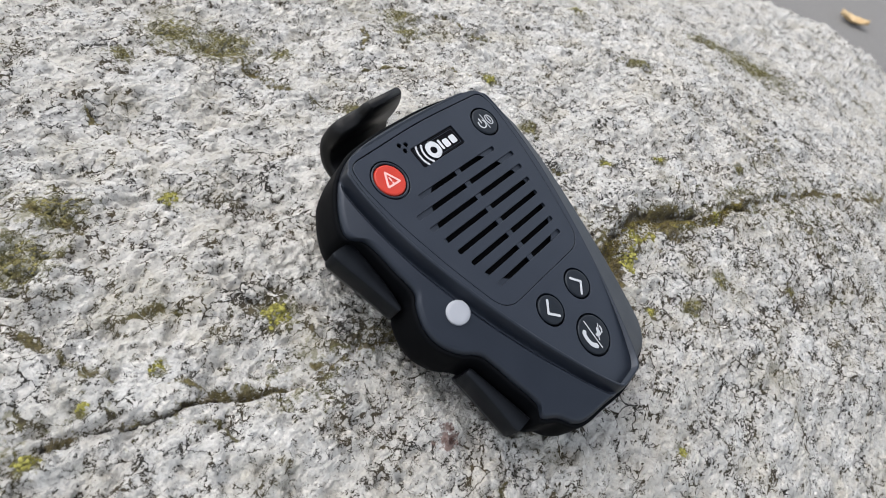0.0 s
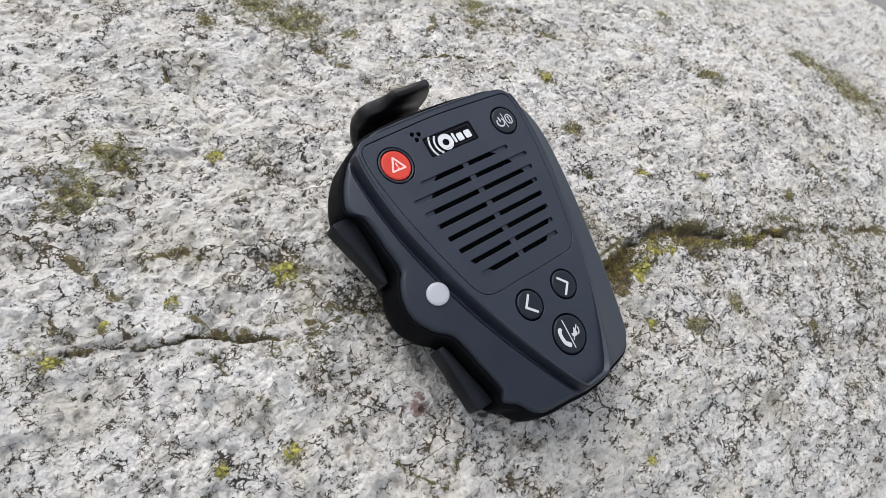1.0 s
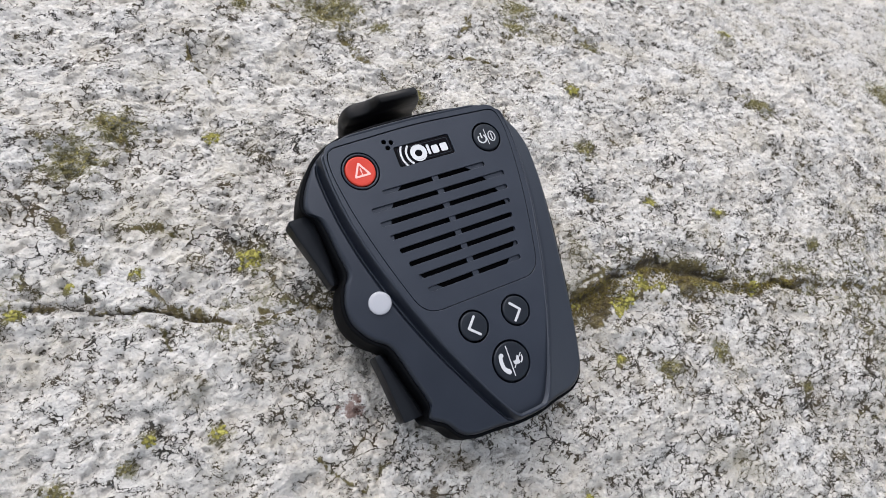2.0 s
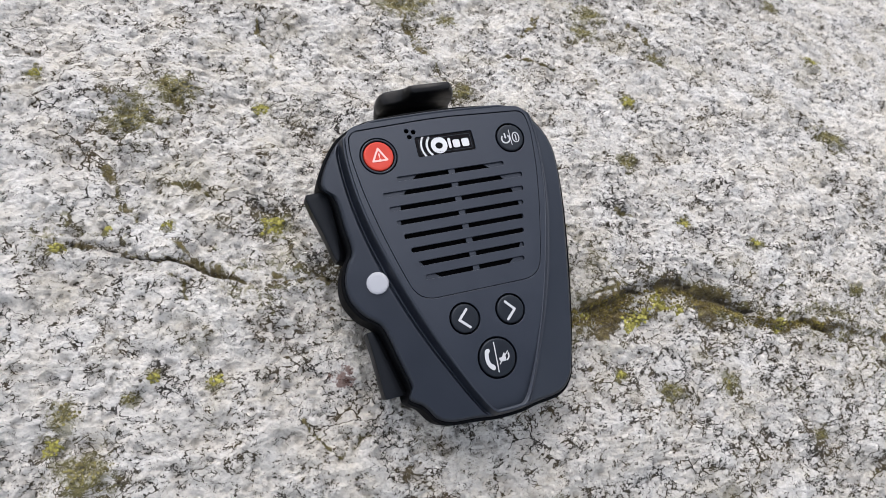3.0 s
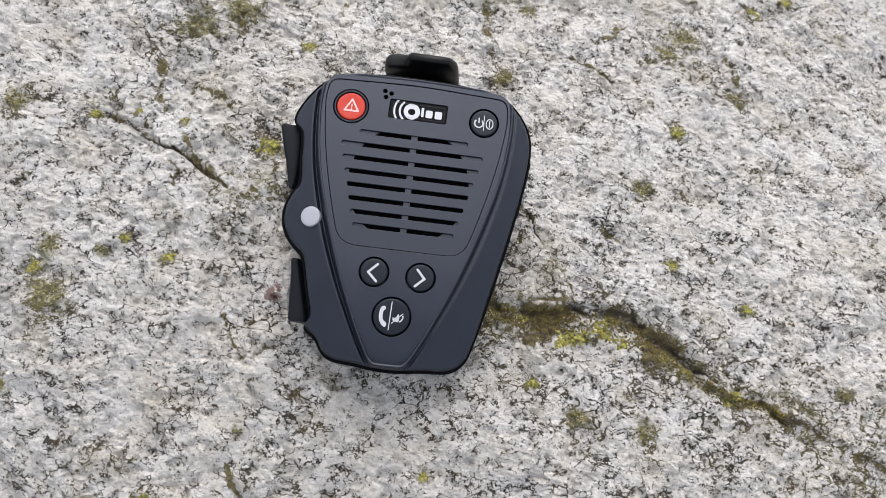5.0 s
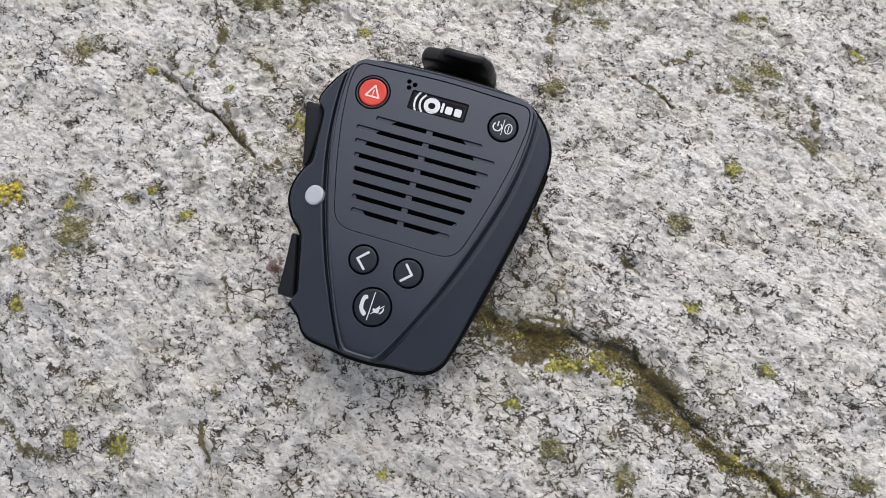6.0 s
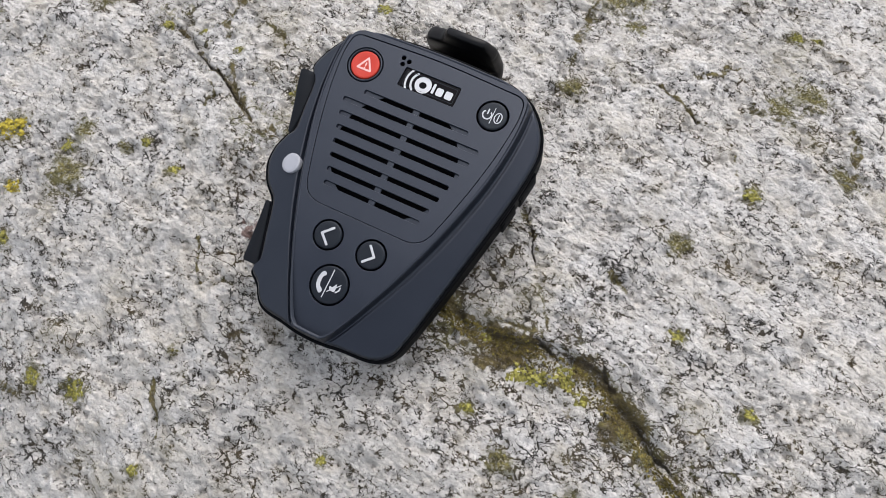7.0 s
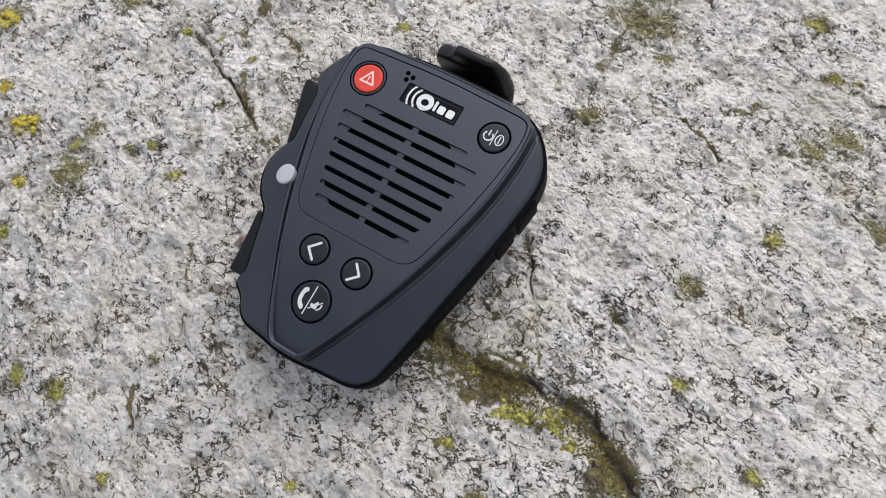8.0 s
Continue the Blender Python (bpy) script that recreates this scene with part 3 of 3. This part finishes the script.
OUTLINE = [(-12, 46.7), (0, 47.0), (12, 46.7), (23, 45.3), (30.5, 42.3), (36, 37), (38.8, 31), (39.2, 24), (37.8, 12), (35.2, -2), (32.2, -16), (29.2, -29), (26.6, -39), (24.4, -44.6), (19.5, -48.2), (10, -49.1), (5, -49.75), (0, -49.95), (-5, -49.75), (-10, -49.1), (-17, -48.4), (-20.8, -46.4), (-23.6, -42.4), (-26.9, -39.9), (-27.4, -38.4), (-26.3, -36.2), (-26.6, -33.6), (-28.4, -27), (-29.9, -21), (-31.6, -16.4), (-35.8, -12.4), (-38.7, -7), (-39.0, -1.6), (-37.3, 3.4), (-35.3, 7), (-35.8, 14), (-36.7, 23.6), (-39.4, 27.4), (-39, 31), (-35.6, 36.8), (-30.8, 41.7), (-23, 45.2)]
RIGHT_EDGE = [(31.3, 33), (30.3, 21), (28.2, 10), (24.7, -2), (21.5, -12), (17.0, -24), (10.0, -39.5), (4.6, -49.0)]
KEYSTONE = rounded([(-30.3, 43.6), (0, 44.5), (30.3, 43.6)] + RIGHT_EDGE + [(-x, y) for x, y in reversed(RIGHT_EDGE)], [6, 8, 6] + [5] * 16, 5)
INSERT_EDGE = [(29.6, 35), (29.2, 30), (28.2, 21.8), (25.8, 10), (22.9, -1), (19.5, -12.2)]
INSERT = rounded([(-28.8, 41.3), (0, 42.5), (28.8, 41.3)] + INSERT_EDGE + [(-x, y) for x, y in reversed(INSERT_EDGE)], [5, 8, 5, 3, 3, 5, 5, 4, 6, 6, 4, 5, 5, 3, 3], 6)
CENTRE = (0.0, 2.0)


def smooth01(t):
    t = np.clip(t, 0, 1)
    return t * t * (3 - 2 * t)


def shell():
    """The side housing, and the top cover with its shoulder and the slope up to the raised keystone."""
    line = closed_spline(OUTLINE, 14)
    ang = [math.atan2(y - CENTRE[1], x - CENTRE[0]) for x, y in line]
    far = np.array([math.hypot(x - CENTRE[0], y - CENTRE[1]) for x, y in line])
    key = np.array([ray_to(KEYSTONE, CENTRE, a) for a in ang])
    key = np.minimum(key, far - 1.9)
    ux, uy = np.cos(ang), np.sin(ang)
    n, side, cover = len(line), [], []

    def ring(rings, r, z):
        rings.append(np.stack([CENTRE[0] + ux * r, CENTRE[1] + uy * r, z + 0 * r], -1))

    def height(r):
        da, db = np.maximum(far - r, 0), np.maximum(r - key, 0)
        low = -2.9 - 0.25 * np.maximum(db - 2.2, 0)
        z = low * (1 - smooth01(1 - db / 1.25))
        z = z - (0.25 + 1.05 * smooth01(0.6 - 1.6 * ux)) * np.exp(-((db - 1.6) / 0.75) ** 2) * smooth01((da - 1.0) / 2)
        q = np.clip((2.3 - da) / 1.3, 0, 1)
        return z - 1.5 * (1 - np.sqrt(1 - q * q * 0.98))

    ledge = height(far - 1.0) - 0.25
    ring(side, far * 0.0, -24.0)
    for inset, z in ((9, -24.0), (5.5, -23.8), (3, -22.6), (1.3, -20.6), (0.45, -18.4), (0.1, -16), (0, -13)):
        ring(side, far - inset, z)
    for inset, drop in ((0, 1.6), (0.0, 0.75), (0.07, 0.42), (0.24, 0.16), (0.5, 0.02), (0.8, 0.0), (1.25, 0.0), (1.3, 0.9)):
        ring(side, far - inset, ledge - drop)
    steps = 46
    ring(cover, far - 1.02, ledge - 0.5)
    for k in range(steps + 1):
        t = k / steps
        t = 0.55 * t + 0.45 * (0.5 - 0.5 * math.cos(math.pi * t))
        t = t ** 1.35
        r = far - 1.0 + (key - far + 1.0) * t
        ring(cover, r, height(r) - 0.012)
    ring(cover, key - 0.7, -0.012)
    ring(cover, key - 0.75, -2.6)
    ring(cover, far * 0.0, -2.6)
    return [mesh_of("shell", np.concatenate(q), grid_faces(len(q), n, True)[:, ::-1], True) for q in (side, cover)]


def side_key(rows):
    """A long side key; each row gives y, the outer and inner x, and the heights of its upper and lower outer edge."""
    fine = []
    for a, b in zip(rows, rows[1:]):
        k = 1 if abs(a[0] - b[0]) < 1 else 6
        fine += [tuple(p + (q - p) * i / k for p, q in zip(a, b)) for i in range(k)]
    fine.append(rows[-1])
    verts = []
    for y, xo, xi, zt, zb in fine:
        w = min(1.0, 0.35 * (xi - xo))
        for x, z in ((xo + 4, zb - 6), (xo + 0.6, zb - 0.4), (xo + 0.15, zb + 0.3), (xo, zb + 1), (xo, zt - 0.7), (xo + 0.12, zt - 0.3), (xo + 0.4, zt - 0.05), (xo + w, zt), (xi - 1.0, zt + 0.1), (xi - 0.3, zt - 0.5), (xi + 0.6, zt - 2.4), (xi + 4, zt - 4), (xi + 4, zb - 6)):
            verts.append((x, y, z))
    k = 13
    bm = bmesh.new()
    vs = [bm.verts.new(v) for v in verts]
    for i in range(len(fine) - 1):
        for j in range(k):
            bm.faces.new((vs[i * k + j], vs[i * k + (j + 1) % k], vs[(i + 1) * k + (j + 1) % k], vs[(i + 1) * k + j])).smooth = True
    bm.faces.new(vs[:k])
    bm.faces.new(vs[-k:])
    bmesh.ops.recalc_face_normals(bm, faces=bm.faces)
    for e in bm.edges:
        e.smooth = e.calc_face_angle(0) < 0.9
    me = bpy.data.meshes.new("side_key")
    bm.to_mesh(me)
    bm.free()
    return me


def keycap(name, x, y, r, parent, material, label, high=0.25, dish=0.12):
    prof = [(0.02, high - dish), (r * 0.5, high - dish * 0.8), (r - 0.55, high - 0.02), (r - 0.3, high - 0.06), (r - 0.1, high - 0.22), (r, high - 0.5), (r, -2.0), (0.02, -2.0)]
    return part(name, lathe(x, y, prof), material, parent, label)


def mark(name, loops, z, parent, material=None, label="", thick=0.09):
    return part(name, plate(loops, z - thick, z), material or PRINT, parent, label)


def build_clip(mic):
    """A spring clip behind the housing: an arm that stands on the stone and a thumb lever that curls forward over the top."""
    def strip(name, rows, thick, label=""):
        rows = [np.array(r, float) for r in rows]
        fine = []
        for i in range(len(rows) - 1):
            p0, p1, p2, p3 = rows[max(i - 1, 0)], rows[i], rows[i + 1], rows[min(i + 2, len(rows) - 1)]
            for s in range(8):
                t = s / 8
                fine.append(0.5 * (2 * p1 + (p2 - p0) * t + (2 * p0 - 5 * p1 + 4 * p2 - p3) * t * t + (3 * p1 - p0 - 3 * p2 + p3) * t ** 3))
        fine.append(rows[-1])
        verts = []
        for i, (y, z, xa, xb, th) in enumerate(fine):
            a, b = fine[max(i - 1, 0)], fine[min(i + 1, len(fine) - 1)]
            ty, tz = b[0] - a[0], b[1] - a[1]
            q = math.hypot(ty, tz) or 1
            ny, nz = -tz / q, ty / q
            h = th / 2
            e = min(h * 0.8, 0.9)
            for x, o in ((xa + e, -h), (xb - e, -h), (xb - e * 0.3, -h * 0.7), (xb, 0), (xb - e * 0.3, h * 0.7), (xb - e, h), (xa + e, h), (xa + e * 0.3, h * 0.7), (xa, 0), (xa + e * 0.3, -h * 0.7)):
                verts.append((x, y + ny * o, z + nz * o))
        k = 10
        bm = bmesh.new()
        vs = [bm.verts.new(v) for v in verts]
        for i in range(len(fine) - 1):
            for j in range(k):
                bm.faces.new((vs[i * k + j], vs[i * k + (j + 1) % k], vs[(i + 1) * k + (j + 1) % k], vs[(i + 1) * k + j]))
        bm.faces.new(vs[:k])
        bm.faces.new(vs[-k:])
        bmesh.ops.recalc_face_normals(bm, faces=bm.faces)
        me = bpy.data.meshes.new(name)
        bm.to_mesh(me)
        bm.free()
        return me

    clip = part("belt_clip", strip("belt_clip", [(36, -27, -11.5, 13, 4), (46, -28.5, -12.3, 13.6, 4), (52.5, -27.5, -12.6, 13.8, 4.4), (55.8, -22.5, -12.9, 13.4, 4.6), (55.8, -17.5, -13.3, 12.8, 4.8), (55.6, -14.0, -12.8, 12.4, 4.6), (55.5, -12.2, -11.2, 12.0, 4.4), (55.4, -11.2, -7.6, 11.8, 4.2), (55.2, -9.6, -6.0, 11.2, 3.8), (55.0, -7.0, -5.2, 9.9, 3.2), (54.8, -5.4, -4.4, 8.9, 2.4)], 3), CLIP, mic, "glossy black clip lever curling over the top edge", True, False)
    part("clip_arm", strip("clip_arm", [(40, -29, -11, 11, 4), (36, -36, -11, 11, 4), (27, -39.4, -11, 11, 3.6), (10, -34, -10.5, 10.5, 3.2), (-8, -29, -10, 10, 3), (-22, -26, -9, 9, 2.6)], 3), CLIP, clip, "", True, False)
    hinge = part("clip_hinge", plate([disc(0, 0, 1)], 0, 1), CLIP, clip, "", None, False)
    hinge.data.transform(Matrix.Translation((-0.008, 0.042, -0.0262)) @ Matrix.Rotation(radians(90), 4, 'Y') @ Matrix.Diagonal((2.6, 2.6, 16, 1)))
    return clip


def build_microphone():
    mic = new("speaker_microphone")
    mic.matrix_world = MIC
    tagged(mic, "black handheld speaker microphone with red button lying on the boulder", "microphone")
    side, cover = shell()
    part("housing", side, RUBBER, mic, "", None, False)
    part("top_cover", cover, BLACK, mic, "", None, False)

    # raised keystone plate with openings for the insert and the three lower keys
    lower = [("back_key", -7.3, -19.7, 4.75), ("forward_key", 7.2, -19.9, 4.75), ("call_key", -0.3, -32.8, 6.15)]
    inner = [(x * 0.979, 2 + (y - 2) * 0.985) for x, y in KEYSTONE]
    cuts = [-14.0 - 2.5 * k for k in range(14)]
    part("keystone_plate", plate([inner, INSERT] + [disc(x, y, r) for _, x, y, r in lower], -2.4, 0.0, 0.1, cuts), PANEL, mic)

    # insert with the speaker slots, the logo window and the upper keys
    shrunk = [(x * 0.9935, 15 + (y - 15) * (0.988 if y > 15 else 0.9945)) for x, y in INSERT]
    slots = [(24.7, 17.4), (20.4, 22.6), (15.95, 21.7), (11.55, 20.5), (7.2, 19.3), (2.85, 18.2), (-1.45, 17.0), (-5.7, 15.9)]
    logo = rounded([(-9.2, 30.5), (9.7, 30.5), (9.7, 36.9), (-9.0, 36.9)], 0.7, 4)
    holes = [slot(-w, w, y, 0.72) for y, w in slots] + [logo, disc(-21.2, 32.6, 5.75), disc(21.9, 32.6, 4.9)]
    holes += [disc(-11.0, 39.2, 0.72, 20), disc(-8.9, 38.6, 0.72, 20), disc(-10.5, 37.2, 0.72, 20)]
    insert = part("control_insert", plate([shrunk] + holes, -0.75, 0.0, 0.1), PANEL, mic)
    part("slot_floor", plate([rounded([(-24, 27.5), (24, 27.5), (19.3, -8), (-19.3, -8)], 1), disc(0, 9.5, 19.3, 72)], -1.0, -0.7), PANEL, insert)
    part("slot_rib", plate([rounded([(-0.85, 26.5), (1.15, 26.5), (1.15, -7.5), (-0.85, -7.5)], 0.2)], -1.1, -0.45), PANEL, insert)
    part("speaker_cloth", plate([rounded([(-25, 41), (25, 41), (25, 28), (19.5, -9), (-19.5, -9), (-25, 28)], 2)], -2.5, -2.2), PIT, insert)

    # red alarm button with its collar and warning sign
    red = keycap("alarm_button", -21.2, 32.6, 4.55, insert, RED, "red round alarm button with a warning triangle", 0.15, 0.35)
    part("collar", lathe(-21.2, 32.6, [(4.8, -1.5), (4.8, -0.15), (4.95, 0.1), (5.2, 0.12), (5.4, -0.1), (5.42, -1.5)]), BLACK, red, "raised black collar")
    tri = [(-21.0 + 3.1 * math.cos(radians(a)), 32.45 + 3.1 * math.sin(radians(a))) for a in (90, 210, 330)]
    tri_in = [(-21.0 + 2.0 * math.cos(radians(a)), 32.45 + 2.0 * math.sin(radians(a))) for a in (90, 210, 330)]
    mark("warning_triangle", [rounded(tri, 0.7), rounded(tri_in, 0.3)], 0.0, red, PINK, "", 0.25)
    mark("exclamation_mark", [bar((-21.0, 33.3), (-21.0, 32.3), 0.36), disc(-21.0, 31.65, 0.23, 16)], 0.0, red, PINK, "", 0.25)

    power = keycap("power_key", 21.9, 32.6, 4.4, insert, KEY, "round dark power key with white symbols")
    ring_arc = arc_band(20.2, 32.35, 1.35, 0.42, 130, 410, 24)
    mark("power_symbol", [ring_arc, bar((20.2, 34.1), (20.2, 32.7), 0.42)], 0.27, power)
    mark("divider", [bar((21.85, 35.1), (21.85, 30.1), 0.2)], 0.27, power)
    mark("oval_symbol", [disc(23.7, 32.45, 1.25, 28, 1.75), disc(23.7, 32.45, 0.95, 28, 1.45)], 0.27, power)
    mark("oval_symbol", [bar((23.7, 33.4), (23.7, 31.5), 0.3)], 0.275, power)

    # lower keys
    back, forward, call = (keycap(name, x, y, r - 0.5, mic, KEY, "round dark key with a white symbol") for name, x, y, r in lower)
    for key, top, tip, low in ((back, (-6.4, -17.2), (-9.15, -19.9), (-6.4, -22.5)), (forward, (6.0, -17.5), (8.4, -20.15), (5.7, -22.7))):
        mark("arrow", [bar(top, tip, 0.72)], 0.31, key)
        mark("arrow", [bar(low, tip, 0.72)], 0.30, key)
    handset = closed_spline([(-3.5, -29.9), (-2.6, -29.8), (-2.3, -30.6), (-2.9, -31.2), (-3.05, -32.5), (-2.8, -33.9), (-1.9, -34.7), (-1.6, -35.5), (-2.2, -36.1), (-3.1, -35.5), (-4.0, -34.1), (-4.2, -32.4), (-4.0, -30.8)], 5)
    mark("handset_symbol", [handset], 0.31, call)
    mark("divider", [bar((-0.6, -28.3), (-0.87, -36.9), 0.3)], 0.31, call)
    mark("speaker_symbol", [closed_spline([(0.1, -33.0), (0.9, -33.0), (1.9, -31.8), (2.0, -34.0), (1.0, -34.2), (0.2, -33.9)], 5), arc_band(1.7, -32.7, 1.5, 0.42, -70, 20, 8)], 0.31, call)
    mark("stroke", [bar((-0.1, -34.8), (3.1, -31.6), 0.28)], 0.32, call)

    # name plate: a gloss window with plain white shapes
    name_plate = part("name_plate", plate([rounded([(-9.1, 30.6), (9.6, 30.6), (9.6, 36.8), (-8.9, 36.8)], 0.6)], -1.6, -0.32, 0.1), GLOSS, insert, "gloss black window with white shapes")
    rim_o = rounded([(-8.1, 31.3), (8.9, 31.3), (8.9, 36.1), (-8.0, 36.1)], 0.5)
    rim_i = rounded([(-7.95, 31.45), (8.75, 31.45), (8.75, 35.95), (-7.85, 35.95)], 0.4)
    mark("rim", [rim_o, rim_i], -0.29, name_plate, KEY)
    mark("white_shape", [arc_band(-1.9, 33.55, 3.75, 0.65, 130, 230)], -0.29, name_plate, WHITE)
    mark("white_shape", [arc_band(-1.9, 33.55, 5.5, 0.6, 142, 218)], -0.29, name_plate, WHITE)
    mark("white_shape", [disc(-1.7, 33.5, 2.65, 36), disc(-1.75, 33.4, 1.2, 24, 1.05)], -0.29, name_plate, WHITE)
    mark("white_shape", [bar((1.75, 34.9), (1.75, 32.5), 0.85)], -0.28, name_plate, WHITE)
    mark("white_shape", [rounded([(2.8, 32.05), (5.05, 32.05), (5.05, 34.6), (2.8, 34.6)], 0.6)], -0.28, name_plate, WHITE)
    mark("white_shape", [rounded([(5.75, 32.05), (8.1, 32.05), (8.1, 34.6), (5.75, 34.6)], 0.6)], -0.28, name_plate, WHITE)

    # white round light on the shoulder
    lens = part("indicator_light", lathe(0, 0, [(0.02, 0.08), (2.1, 0.07), (3.0, 0.03), (3.22, -0.12), (3.22, -1.5)]), DOT, mic, "round white light on the shoulder", True, False)
    lens.matrix_basis = Matrix.Translation((-0.0295, -0.0041, -0.0030)) @ Matrix.Rotation(radians(-16), 4, 'Y')

    # two push-to-talk keys in the side notches: wedges that widen away from the middle
    upper = [(26.6, -43.4, -37.0, -8.2, -14.4), (25.8, -43.8, -36.6, -8.2, -14.4), (20.5, -42.5, -36.2, -8.5, -14.6), (14, -40.6, -36.0, -8.9, -14.8), (9.5, -39.5, -36.2, -9.2, -15.0), (6.2, -38.7, -36.6, -9.4, -15.1), (5.6, -38.2, -36.8, -9.6, -15.1)]
    lower = [(-16.9, -34.2, -32.0, -9.8, -16.4), (-17.5, -34.5, -31.8, -9.7, -16.4), (-23, -33.9, -30.4, -10.0, -16.7), (-29, -33.5, -28.8, -10.4, -17.0), (-36.2, -33.1, -27.0, -10.9, -17.4), (-36.9, -32.7, -26.8, -11.0, -17.4)]
    for rows in (upper, lower):
        part("push_to_talk_key", side_key(rows), KEYSIDE, mic, "black rubber side key set in a notch", None, False)

    # rubber covers of the sockets in the other side
    for (xa, ya), (xb, yb) in (((39.85, 24.0), (38.55, 14.6)), ((38.2, 12.6), (37.0, 5.0))):
        cover = part("socket_cover", plate([rounded([(xa, ya), (xb, yb), (xb - 3, yb + 0.4), (xa - 3, ya + 0.4)], 0.4, 4)], -19.0, -8.2, 0.5), RUBBER, mic, "black rubber cover of a side socket", None, False)
        mx, my = (xa + xb) / 2, (ya + yb) / 2
        part("pull_tab", plate([rounded([(xb + 0.25, yb + 0.2), (xb + 0.45, yb + 1.6), (xb - 2, yb + 1.8), (xb - 2, yb + 0.2)], 0.3, 3)], -16.5, -10.5, 0.3), RUBBER, cover, "", None, False)

    build_clip(mic)
    return mic


build_microphone()
build_moss()
build_lichen("lichen", YELLOW, LICHEN, "crusty yellow-green lichen patch on the boulder", 0.6, 2.4)
build_lichen("lichen", GOLDEN, GOLD, "crusty golden-yellow lichen patch on the boulder", 0.7, 2.6)
build_lichen("lichen", YELLOW_CRACK, LICHEN, "crusty yellow-green lichen beside the mossy crack", 0.85, 2.2)
build_lichen("lichen", DULL, OLIVE, "thin dull olive lichen patch on the boulder", 0.55, 0.8)
build_leaf()
